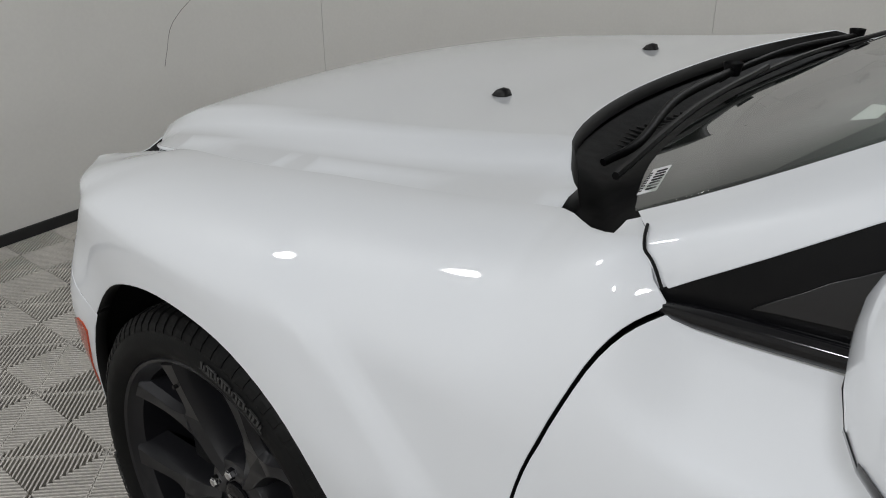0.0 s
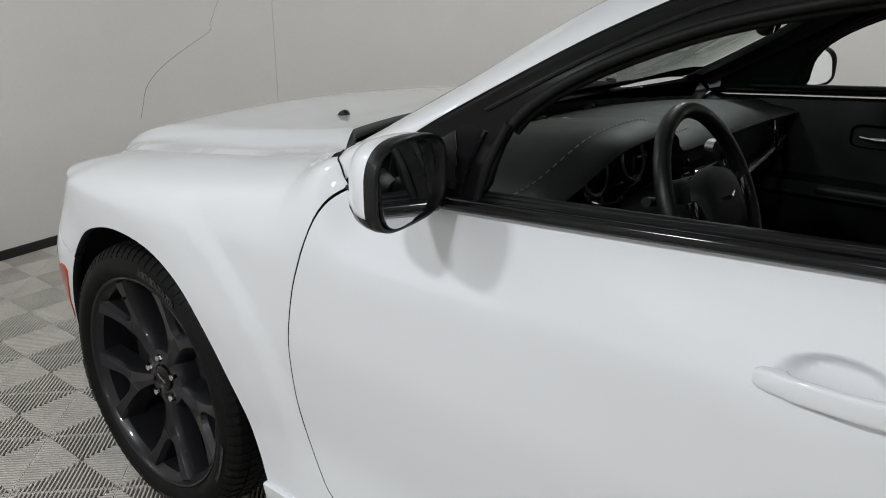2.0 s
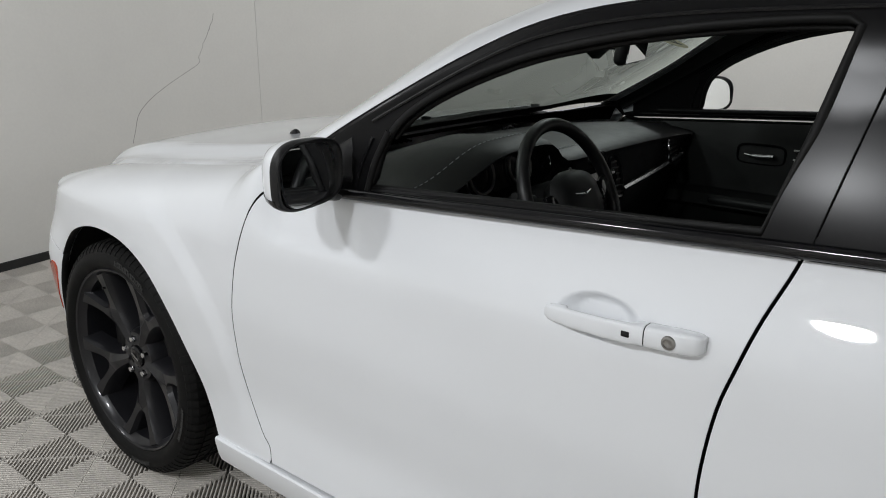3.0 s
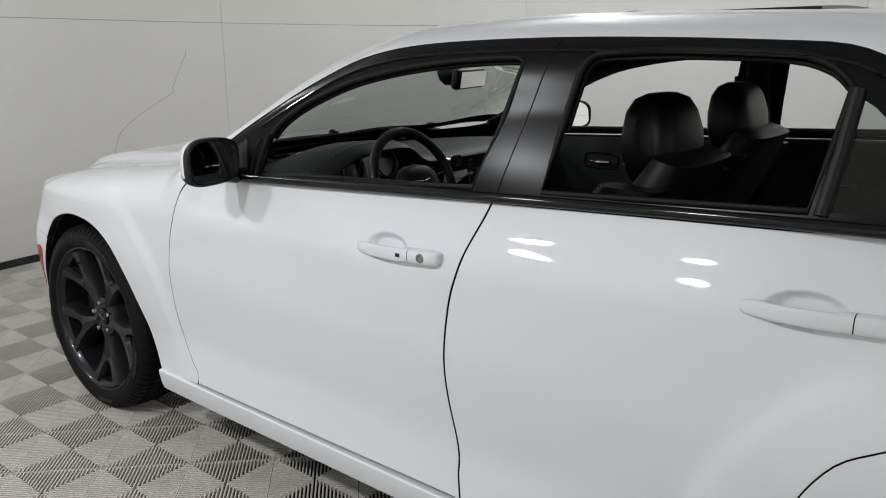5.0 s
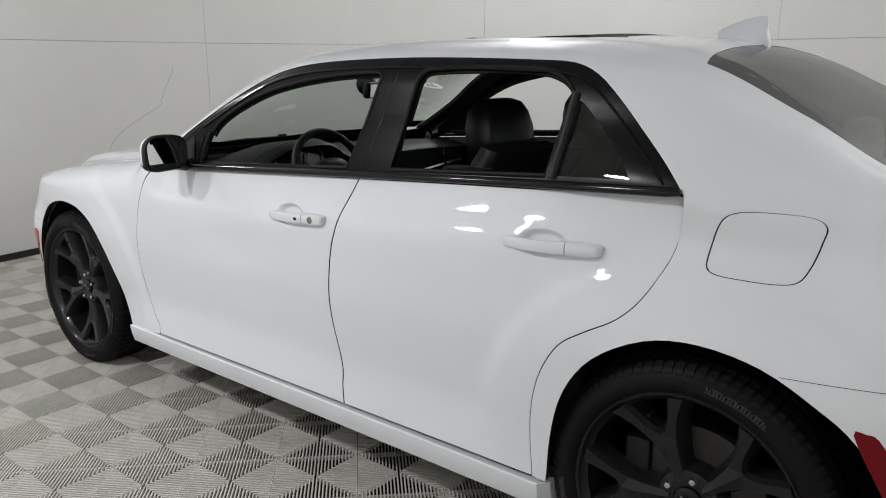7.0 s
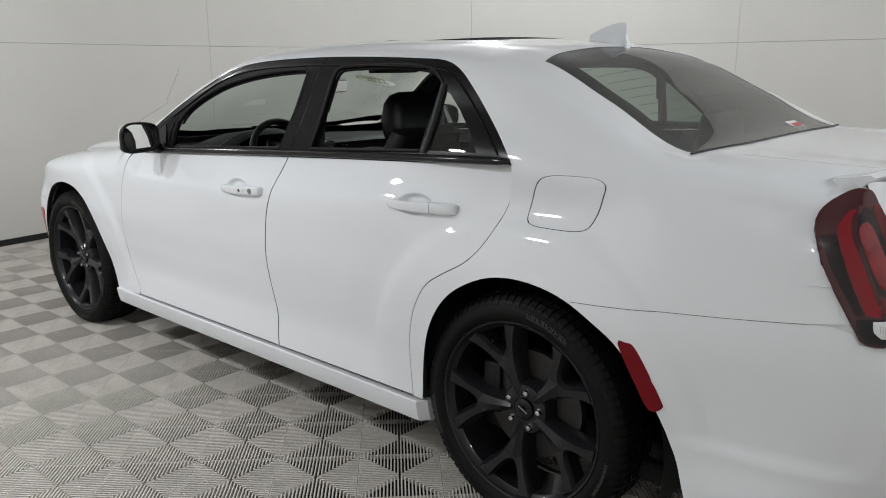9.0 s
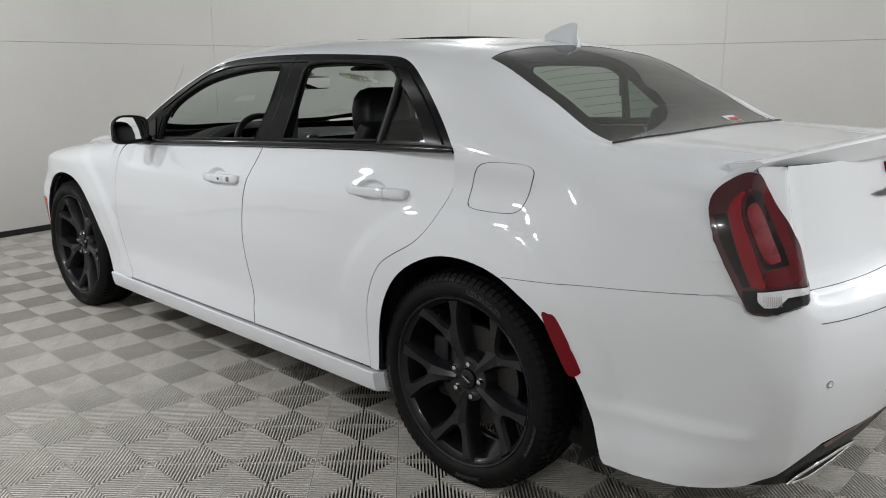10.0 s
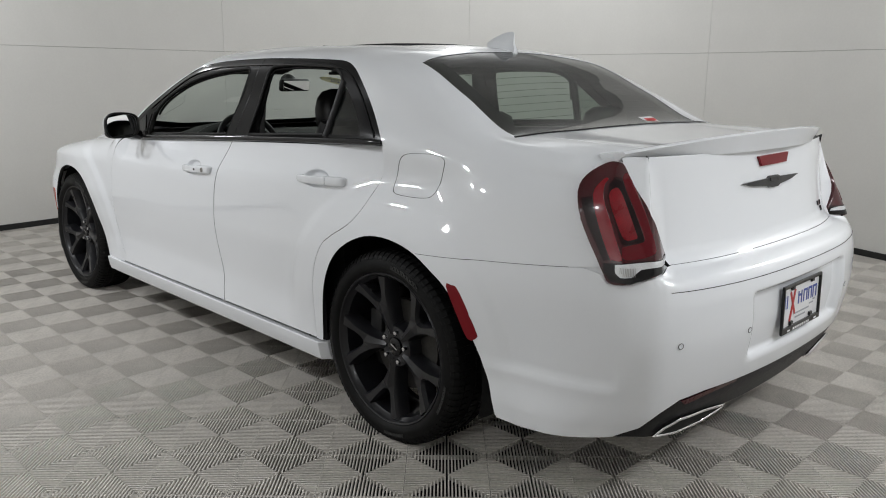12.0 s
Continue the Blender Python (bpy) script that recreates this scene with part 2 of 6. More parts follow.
def revolve(profile, steps=64, axis="X", bm=None, closed=False):
    """Turns a profile of (along, radius) round the x axis."""
    bm = bm or bmesh.new()
    rings = []
    for k in range(steps):
        a = 2 * math.pi * k / steps
        rings.append([bm.verts.new((x, r * math.cos(a), r * math.sin(a))) for x, r in profile])
    m = len(profile)
    for k in range(steps):
        a, b = rings[k], rings[(k + 1) % steps]
        for i in range(m if closed else m - 1):
            j = (i + 1) % m
            bm.faces.new((a[i], a[j], b[j], b[i]))
    bmesh.ops.remove_doubles(bm, verts=bm.verts, dist=1e-6)
    bmesh.ops.recalc_face_normals(bm, faces=bm.faces)
    smooth_by_angle(bm, 40)
    return bm


# ---- room ----
TALL = 3.3
RING = spline([(-2.4, 3.72), (-0.5, 3.93), (1.45, 4.08), (3.1, 3.62), (4.15, 2.35), (4.36, 0.7), (4.2, -0.8), (3.86, -1.95), (3.2, -4.4), (1.6, -6.3), (-1.2, -6.9), (-3.6, -6.2), (-4.9, -3.8), (-5.1, -1.0), (-4.9, 1.6), (-4.0, 3.1)], 14, closed=True)
RING_ARC = np.concatenate([[0], np.cumsum(np.linalg.norm(np.roll(RING, -1, 0) - RING, axis=1))])


def ring_point(a):
    a = np.mod(a, RING_ARC[-1])
    closed = np.vstack([RING, RING[:1]])
    return np.stack([np.interp(a, RING_ARC, closed[:, 0]), np.interp(a, RING_ARC, closed[:, 1])], -1)


def ring_out(a):
    d = ring_point(a + 0.02) - ring_point(a - 0.02)
    d /= np.linalg.norm(d, axis=-1, keepdims=True)
    return np.stack([-d[..., 1], d[..., 0]], -1)


def band(name, a0, a1, z0, z1, thick, mat, parent=None, label="", out=0.0, step_len=0.12):
    """A curved upright slab along the booth's ring, its inner face on the ring."""
    n = max(2, int((a1 - a0) / step_len))
    a = np.linspace(a0, a1, n + 1)
    p, o = ring_point(a), ring_out(a)
    p = p + o * out
    q = p + o * thick
    bm = bmesh.new()
    cols = []
    b = 0.0025
    for k in range(n + 1):
        inner, outer, nrm = p[k], q[k], o[k]
        soft = inner + nrm * b
        cols.append([bm.verts.new((x, y, z)) for (x, y), z in ((outer, z0), (soft, z0), (inner, z0 + b), (inner, z1 - b), (soft, z1), (outer, z1))])
    for c, d in zip(cols, cols[1:]):
        for i in range(6):
            j = (i + 1) % 6
            bm.faces.new((c[i], c[j], d[j], d[i]))
    bm.faces.new(cols[0])
    bm.faces.new(cols[-1])
    bmesh.ops.recalc_face_normals(bm, faces=bm.faces)
    smooth_by_angle(bm, 30)
    return part(name, bm, mat, parent, label)


wall = tagged(band("wall_1", 0, RING_ARC[-1], 0.0, TALL, 0.08, BACKING, out=0.021), "curved light grey booth wall of smooth panels with thin seams", "wall", kind="structure")
# one panel seam stands at SEAM_AT; the others follow at even steps
SEAM_AT = RING_ARC[28] + 0.18
PANELS = 12
PW = RING_ARC[-1] / PANELS
for k in range(PANELS):
    a = SEAM_AT + k * PW
    band("wall_panel", a + 0.0012, a + PW - 0.0012, 0.0, 1.5985, 0.018, WALL, wall)
    band("wall_panel", a + 0.0012, a + PW - 0.0012, 1.6005, TALL, 0.018, WALL, wall)
tagged(band("baseboard", 0, RING_ARC[-1], 0.0, 0.05, 0.012, BLACKBASE, out=-0.013), "thin black baseboard strip along the curved wall", "baseboard", kind="structure")
bm = bmesh.new()
edge_xy = RING + ring_out(RING_ARC[:-1]) * 0.1
low_ring, high_ring = ([bm.verts.new((x, y, z)) for x, y in edge_xy] for z in (TALL + 0.001, TALL + 0.1))
bm.faces.new(low_ring)
bm.faces.new(high_ring)
for k in range(len(edge_xy)):
    j = (k + 1) % len(edge_xy)
    bm.faces.new((low_ring[k], low_ring[j], high_ring[j], high_ring[k]))
bmesh.ops.recalc_face_normals(bm, faces=bm.faces)
tagged(part("ceiling", bm, CEIL), "plain white painted booth ceiling", "ceiling", kind="structure")
bm = box_bm((11.5, 13.0, 0.1), (-0.3, -1.4, -0.068), 0.002, 1)
floor = tagged(part("floor", bm, UNDER), "grey ribbed plastic interlocking floor tiles over dark slab", "floor", kind="structure")

# unseen point bulbs added near the walls as fill, and two shaded round lamps that shine down beside the car: place,
# watts
LAMP_WHITE = (0.948, 0.968, 1.0)
for gx, gy, gz, watts in ((0.3, -4.6, 2.62, 88), (2.5, 1.3, 2.7, 50), (3.0, -3.0, 2.7, 42), (-1.4, 2.9, 2.7, 26), (-3.9, -3.6, 2.7, 26)):
    data = bpy.data.lights.new("fill_bulb", "POINT")
    data.energy, data.shadow_soft_size, data.color = watts, 0.12, LAMP_WHITE
    new("fill_bulb", data).location = (gx, gy, gz)
for gx, gy, watts in ((-3.1, 0.15, 27), (-3.05, 1.25, 25)):
    data = bpy.data.lights.new("shaded_lamp", "AREA")
    data.shape, data.size, data.energy, data.color = "DISK", 0.26, watts, LAMP_WHITE
    new("shaded_lamp", data).location = (gx, gy, 2.56)

# ---- car body: shape ----
# plan outline at the widest level, from the nose centre along one side to the tail centre
OUT = spline([(-0.35, 2.34), (0, 2.36), (0.35, 2.33), (0.60, 2.24), (0.755, 2.09), (0.868, 1.92), (0.923, 1.55), (0.94, 1.0), (0.944, 0.3), (0.946, -0.5), (0.950, -1.2),
              (0.953, -1.6), (0.945, -2.0), (0.905, -2.35), (0.83, -2.53), (0.71, -2.625), (0.41, -2.695), (0, -2.715), (-0.41, -2.695)], 16)[16:-16]
ARC = np.concatenate([[0], np.cumsum(np.linalg.norm(np.diff(OUT, axis=0), axis=1))])
TMAX = 6.426
ARC = ARC + TMAX - ARC[-1]
_on_side = (OUT[:, 1] < 2.2) & (OUT[:, 1] > -2.55)


def t_of_y(y):
    return np.interp(-np.asarray(y, float), -OUT[_on_side, 1], ARC[_on_side])


def t_of_x(x):
    tail = OUT[:, 1] < -2.3
    return np.interp(-np.abs(np.asarray(x, float)), -OUT[tail, 0], ARC[tail])


door_in = curve([0.18, 0.235, 0.30, 0.36, 0.45, 0.58, 0.72, 0.86, 0.93, 0.96, 0.975, 0.99, 1.005, 1.03, 1.08, 1.14], [0.05, 0.016, 0.010, 0.016, 0.024, 0.014, 0.003, 0.003, 0.006, 0.0115, 0.0170, 0.0243, 0.0320, 0.0448, 0.0655, 0.088])
rear_in = curve([0.18, 0.30, 0.45, 0.60, 0.72, 0.80, 0.86, 0.94, 1.02, 1.09, 1.14], [0.05, 0.012, 0.010, 0.006, 0.003, 0.012, 0.030, 0.058, 0.085, 0.104, 0.116])
tail_flat = curve([0.18, 0.30, 0.42, 0.52, 0.62, 0.72, 0.80, 0.90, 1.0, 1.14], [0.16, 0.10, 0.035, 0.012, 0.0, 0.008, 0.028, 0.075, 0.125, 0.178])
tail_in = curve([0.18, 0.30, 0.42, 0.52, 0.62, 0.72, 0.775, 0.80, 0.83, 0.86, 0.95, 1.05, 1.14], [0.16, 0.10, 0.035, 0.012, 0.0, 0.006, 0.018, 0.035, 0.105, 0.135, 0.155, 0.170, 0.178])
haunch_in = curve([0.18, 0.30, 0.45, 0.60, 0.72, 0.80, 0.90, 0.98, 1.01, 1.04, 1.09, 1.14], [0.05, 0.012, 0.010, 0.006, 0.003, 0.009, 0.026, 0.043, 0.053, 0.069, 0.097, 0.120])
FENDER_V0 = 0.86
fender_top = curve([0.5, 0.8, 0.9, 1.0, 1.2, 1.6, 1.9, 2.08, 2.4], [1.10, 1.078, 1.055, 1.034, 1.003, 0.958, 0.920, 0.880, 0.72])
fender_wide = curve([0.5, 0.80, 0.845, 0.885, 0.92, 0.955, 1.0, 1.1, 1.3, 1.6, 1.9, 2.05, 2.2, 2.4], [0.07, 0.088, 0.092, 0.112, 0.145, 0.175, 0.186, 0.194, 0.202, 0.208, 0.190, 0.165, 0.13, 0.10])
WHEELS = ((1.526, 0.362), (-1.526, 0.362))


def arch_lip(y, z):
    out = 0.0
    for (cy, cz), r0, swell in zip(WHEELS, (0.455, 0.45), (0.013, 0.008)):
        r = np.hypot(y - cy, (z - cz))
        out = out + swell * (1 - step(r0 + 0.135, r0 + 0.190, r)) * step(0.30, 0.55, z)
        out = out + (0.003 * (1 - step(r0 + 0.03, r0 + 0.11, r)) + 0.010 * (1 - step(r0 + 0.06, r0 + 0.23, r))) * step(0.28, 0.50, z)
    return out


# hollows behind the door handles
CUPS = ((-0.098, 0.936), (-1.102, 0.978))
CUP_R = (0.080, 0.038)
_dx = np.gradient(OUT[:, 0], ARC)
_dy = np.gradient(OUT[:, 1], ARC)
_dy[0] = _dy[-1] = 0.0


def side_surface(t, v, cups=1.0, lamp=False):
    """Side of the car, mirrored past the tail's centre: t runs along the plan outline, v is the height (past the fender's shoulder, along its roll)."""
    t, v = np.asarray(t, float), np.asarray(v, float)
    far = t > TMAX
    tt = np.where(far, 2 * TMAX - t, t)
    x, y = np.interp(tt, ARC, OUT[:, 0]), np.interp(tt, ARC, OUT[:, 1])
    nx, ny = -np.interp(tt, ARC, _dy), np.interp(tt, ARC, _dx)
    ln = np.hypot(nx, ny)
    nx, ny = nx / ln, ny / ln
    w_rear = step(-0.9, -1.5, y)
    w_tail = step(-2.28, -2.60, y)
    w_haunch = step(-1.74, -1.98, y)
    w_front = step(0.72, 0.84, y)
    d_side = door_in(v + 0.042 * (y + 0.79) * step(0.86, 0.93, v)) * (1 - w_rear) + (rear_in(v) * (1 - w_haunch) + haunch_in(v) * w_haunch) * w_rear
    w_ledge = step(5.60, 5.745, tt)
    inset = tail_in(np.maximum(v, 0.862)) - 0.35 * np.minimum(v - 0.862, 0) if lamp else tail_in(v)
    d = d_side * (1 - w_tail) + (inset * w_ledge + tail_flat(v) * (1 - w_ledge)) * w_tail
    z = v
    over = np.clip((v - FENDER_V0) / 0.22, 0, 1.3) * math.pi / 2
    zf = np.where(v > FENDER_V0, FENDER_V0 + (fender_top(y) - FENDER_V0) * np.sin(np.minimum(over, math.pi / 2)) , v)
    df = door_in(np.minimum(v, FENDER_V0)) + np.where(v > FENDER_V0, fender_wide(y) * (1 - np.cos(over)), 0)
    z = z * (1 - w_front) + zf * w_front
    d = d * (1 - w_front) + df * w_front
    d = d - arch_lip(y, z)
    for hy, hz in CUPS:
        d = d + cups * 0.020 * step(1.0, 0.50, np.hypot((y - hy) / CUP_R[0], (v - hz) / CUP_R[1]))
    d = d + w_tail * 0.032 * step(0.40, 0.345, x) * step(0.495, 0.525, v) * step(0.735, 0.705, v)
    d = d - 0.015 * step(0.43, 0.33, v) * step(-1.98, -2.12, y) * step(0.45, 0.7, x)
    d = d - 0.040 * step(1.76, 1.97, y) * step(0.82, 0.60, v)
    d = d + 0.012 * step(5.55, 5.468, tt) * step(-1.98, -2.16, y) * step(0.445, 0.490, v) * step(0.80, 0.50, v)
    sx = np.where(far, 1.0, -1.0)
    return np.stack([sx * (x - nx * d), y - ny * d, z + 0 * t], -1)


# upper body: sections across the car, from the shoulder over the roof rail to the centre line
ST = [1.0, 0.85, 0.6, 0.3, 0.0, -0.5, -1.0, -1.25, -1.4, -1.65, -1.93, -2.2, -2.5]
belt_z = curve(ST, [0.965, 0.998, 1.03, 1.047, 1.066, 1.094, 1.116, 1.127, 1.132, 1.122, 1.10, 1.08, 1.06])
belt_x = curve(ST, [0.87, 0.876, 0.882, 0.884, 0.883, 0.878, 0.874, 0.877, 0.877, 0.868, 0.848, 0.825, 0.79])
rail_z = curve(ST, [0.995, 1.052, 1.165, 1.33, 1.437, 1.458, 1.448, 1.425, 1.39, 1.285, 1.165, 1.13, 1.10])
rail_x = curve(ST, [0.86, 0.875, 0.862, 0.795, 0.745, 0.731, 0.735, 0.738, 0.742, 0.762, 0.785, 0.785, 0.755])
edge_z = curve(ST, [1.015, 1.078, 1.212, 1.386, 1.476, 1.498, 1.490, 1.465, 1.427, 1.310, 1.180, 1.165, 1.15])
edge_x = curve(ST, [0.80, 0.81, 0.785, 0.71, 0.655, 0.635, 0.630, 0.628, 0.626, 0.65, 0.680, 0.69, 0.68])
top_z = curve([1.05, 0.85, 0.6, 0.3, 0.1, -0.1, -0.5, -1.0, -1.25, -1.4, -1.65, -1.93, -2.2, -2.5], [1.035, 1.13, 1.255, 1.395, 1.465, 1.497, 1.517, 1.523, 1.508, 1.468, 1.342, 1.212, 1.185, 1.172])


def upper_surface(y, v):
    """v: 0 shoulder, 1 under the belt, 2 belt, 4 roof rail, 5 roof edge, 7 centre line, then mirrored up to 14."""
    y, v = np.asarray(y, float), np.asarray(v, float)
    far = v > 7
    vv = np.where(far, 14 - v, v)
    t = t_of_y(y)
    a = side_surface(t, np.full_like(y, 0.80))
    zc = np.minimum(1.02, belt_z(y) - 0.028)
    b = side_surface(t, np.minimum(0.92, zc - 0.08))
    c = side_surface(t, zc)
    bx, bz, rx, rz = belt_x(y), belt_z(y), rail_x(y), rail_z(y)
    ex_, ez, tz = edge_x(y), edge_z(y), top_z(y)
    X = np.stack([-a[..., 0], -b[..., 0], -c[..., 0], bx, (bx + rx) / 2 + 0.005, rx, ex_, ex_ * 0.55, 0 * y, -ex_ * 0.55])
    Z = np.stack([a[..., 2], b[..., 2], c[..., 2], bz, (bz + rz) / 2, rz, ez, ez + (tz - ez) * 0.72, tz, ez + (tz - ez) * 0.72])
    h = np.maximum(np.hypot(np.diff(X, axis=0), np.diff(Z, axis=0)), 1e-4)

    def tang(A, i):
        d0, d1 = (A[i] - A[i - 1]) / h[i - 1], (A[i + 1] - A[i]) / h[i]
        return (d0 * h[i] + d1 * h[i - 1]) / (h[i] + h[i - 1])
    k = np.clip(np.floor(vv).astype(int), 0, 6)
    s = vv - k
    cols = np.arange(len(y))
    MX = np.stack([tang(X, i) for i in range(1, 9)])
    MZ = np.stack([tang(Z, i) for i in range(1, 9)])
    hk = h[k + 1, cols]
    out = []
    for A, M in ((X, MX), (Z, MZ)):
        p0, p1, m0, m1 = A[k + 1, cols], A[k + 2, cols], M[k, cols], M[k + 1, cols]
        out.append((2 * s ** 3 - 3 * s ** 2 + 1) * p0 + (s ** 3 - 2 * s ** 2 + s) * hk * m0 + (3 * s ** 2 - 2 * s ** 3) * p1 + (s ** 3 - s ** 2) * hk * m1)
    x = np.where(far, out[0], -out[0])
    return np.stack([x, y, out[1]], -1)


def v_at(y, z):
    """The upper surface's v on the side at a height."""
    y, z = np.atleast_1d(np.asarray(y, float)), np.atleast_1d(np.asarray(z, float))
    vs = np.linspace(0, 5, 101)
    res = []
    for yy, zz in zip(y, z):
        col = upper_surface(np.full(101, yy), vs)[:, 2]
        res.append(np.interp(zz, np.maximum.accumulate(col), vs))
    return np.array(res)


def side_loop(points, per=1):
    """Points (y, z) on the side to the side surface's (t, v)."""
    p = np.array(points, float)
    return np.stack([t_of_y(p[:, 0]), p[:, 1]], 1)


def upper_loop(points):
    p = np.array(points, float)
    return np.stack([p[:, 0], v_at(p[:, 0], p[:, 1])], 1)


def offset(loop, d):
    """Moves a closed plane loop inwards by d."""
    p = np.array(loop, float)
    area = 0.5 * np.sum(p[:, 0] * np.roll(p[:, 1], -1) - np.roll(p[:, 0], -1) * p[:, 1])
    s = 1 if area > 0 else -1
    a, b = np.roll(p, 1, 0), np.roll(p, -1, 0)
    e1, e2 = p - a, b - p
    e1 /= np.maximum(np.linalg.norm(e1, axis=1, keepdims=True), 1e-9)
    e2 /= np.maximum(np.linalg.norm(e2, axis=1, keepdims=True), 1e-9)
    n1, n2 = np.stack([-e1[:, 1], e1[:, 0]], 1) * s, np.stack([-e2[:, 1], e2[:, 0]], 1) * s
    n = n1 + n2
    n /= np.maximum(np.linalg.norm(n, axis=1, keepdims=True), 1e-9)
    c = np.maximum(np.sum(n * n1, 1, keepdims=True), 0.5)
    return p + n * d / c


car = tagged(new("car"), "white four-door sedan with gloss-black trim and dark wheels", "car")

# panel lines, as (y, z) on the side
FRONT_GAP = spline([(0.770, 1.014), (0.802, 0.972), (0.836, 0.918), (0.876, 0.845), (0.901, 0.755), (0.914, 0.655), (0.910, 0.55), (0.884, 0.45), (0.838, 0.375), (0.808, 0.345), (0.799, 0.302)], 4)
MID_GAP = spline([(-0.387, 1.091), (-0.374, 1.05), (-0.352, 0.991), (-0.332, 0.92), (-0.310, 0.841), (-0.296, 0.74), (-0.293, 0.64), (-0.304, 0.55), (-0.328, 0.43), (-0.331, 0.37), (-0.343, 0.304)], 4)
REAR_GAP = spline([(-1.462, 1.134), (-1.464, 1.09), (-1.445, 0.98), (-1.40, 0.885), (-1.345, 0.825), (-1.26, 0.775), (-1.19, 0.725), (-1.135, 0.635), (-1.108, 0.54), (-1.098, 0.43), (-1.105, 0.312)], 4)
FRONT_ARCH = spline([(1.99, 0.34), (1.915, 0.50), (1.84, 0.655), (1.75, 0.745), (1.62, 0.792), (1.49, 0.803), (1.36, 0.782), (1.245, 0.715), (1.16, 0.60), (1.085, 0.46), (1.03, 0.30)], 4)
REAR_ARCH = spline([(-1.148, 0.31), (-1.162, 0.45), (-1.205, 0.60), (-1.29, 0.715), (-1.42, 0.79), (-1.555, 0.81), (-1.70, 0.788), (-1.815, 0.735), (-1.90, 0.675), (-2.00, 0.545), (-2.06, 0.42), (-2.095, 0.30)], 4)
BUMPER_LINE = spline([(-1.725, 0.781), (-1.9, 0.793), (-2.13, 0.812), (-2.30, 0.828), (-2.46, 0.842)], 4)
belt_low = lambda y: 1.064 - 0.0535 * y - 0.004 * y * y - 0.004
GAPW = 0.0041


def belt_edge(y0, y1, n=14):
    return [(y, float(belt_low(y))) for y in np.linspace(y0, y1, n)]


SILL_Z = 0.300
fender = list(FRONT_ARCH) + [(1.01, 0.292), (0.805, 0.300)] + list(FRONT_GAP[::-1])[1:]
fender_l = np.concatenate([side_loop(fender), [[t_of_y(0.790), 1.028], [t_of_y(0.803), 1.055]], [[t_of_y(y), 1.08] for y in np.linspace(0.815, 2.15, 29)], [[t_of_y(2.11), 0.80], [t_of_y(2.04), 0.752], [t_of_y(1.96), 0.712], [t_of_y(1.89), 0.683], [t_of_y(1.86), 0.670]]])
keep = [q for q in fender_l if not (q[0] < t_of_y(1.85) and q[1] < 0.65)]
patch("front_fender", side_surface, [offset(keep, GAPW * 0.6)], PAINT, car, gap=0.02, mirror=True)
front_door = list(FRONT_GAP) + [(y, SILL_Z + 0.003 - 0.004 * (y - 0.8)) for y in np.linspace(0.78, -0.32, 30)] + list(MID_GAP[::-1]) + belt_edge(-0.378, 0.762)
cup_loop = lambda k: side_loop([(CUPS[k][0] + CUP_R[0] * math.cos(a), CUPS[k][1] + CUP_R[1] * math.sin(a)) for a in np.linspace(0, 2 * math.pi, 49)[:-1]])
patch("front_door", side_surface, [offset(side_loop(front_door), GAPW), cup_loop(0)], PAINT, car, gap=0.02, mirror=True)
rear_door = list(MID_GAP) + [(y, SILL_Z + 0.006 - 0.004 * (y - 0.0)) for y in np.linspace(-0.36, -1.09, 20)] + list(REAR_GAP[::-1]) + belt_edge(-1.45, -0.395)
patch("rear_door", side_surface, [offset(side_loop(rear_door), GAPW), cup_loop(1)], PAINT, car, gap=0.018, mirror=True)
for k in range(2):
    patch("handle_cup", side_surface, [cup_loop(k)], PAINT, car, gap=0.007, mirror=True, flange=0)
SEAM = (float(np.interp(0.92, REAR_GAP[::-1, 1], REAR_GAP[::-1, 0])), 0.92)
quarter_low = [SEAM] + [p for p in REAR_GAP if p[1] < 0.915] + [(-1.12, 0.31)] + list(REAR_ARCH[:25]) + [p for p in BUMPER_LINE] + [(-2.385, 0.92)] + [(y, 0.92) for y in np.linspace(-2.38, SEAM[0] - 0.01, 30)]
patch("quarter_panel", side_surface, [side_loop(quarter_low)], PAINT, car, gap=0.018, mirror=True, flange=0)

# upper body shell: quarter tops, roof rails, roof
DLO = spline([(-1.464, 1.136), (-1.405, 1.200), (-1.320, 1.277), (-1.240, 1.352), (-1.165, 1.410), (-1.08, 1.441), (-0.95, 1.449), (-0.72, 1.455), (-0.48, 1.456), (-0.25, 1.450), (-0.07, 1.439), (0.06, 1.420), (0.18, 1.388), (0.306, 1.331), (0.45, 1.251), (0.59, 1.169), (0.70, 1.097), (0.776, 1.047), (0.802, 1.024)], 3)
dlo_v = upper_loop(DLO)
head_y = lambda v: 0.135 - 0.035 * np.abs((v - 7) / 2) ** 2
base_y = lambda v: 1.00 - 0.15 * np.abs((v - 7) / 2) ** 2.2
rear_top = lambda v: -1.335 - 0.06 * np.abs((v - 7) / 2) ** 3
rear_bot = lambda v: -2.005 + 0.072 * np.abs((v - 7) / 2) ** 2.5
UP = (1, 0.15)
DECK_V = 5.25
half = [(SEAM[0], 0.0)] + [(p[0], v_at(p[0], p[1])[0]) for p in REAR_GAP[::-1] if p[1] > 0.93] + [tuple(q) for q in dlo_v if q[0] < 0.779] + [(0.795, 3.6), (0.812, 4.4), (0.845, 5.0)]
half += [(y, 5.0) for y in np.linspace(0.80, 0.14, 16)]
across = [(float(head_y(v)), v) for v in np.linspace(5.0, 9.0, 31)]
other = [(y, 14 - v) for y, v in half[::-1]]
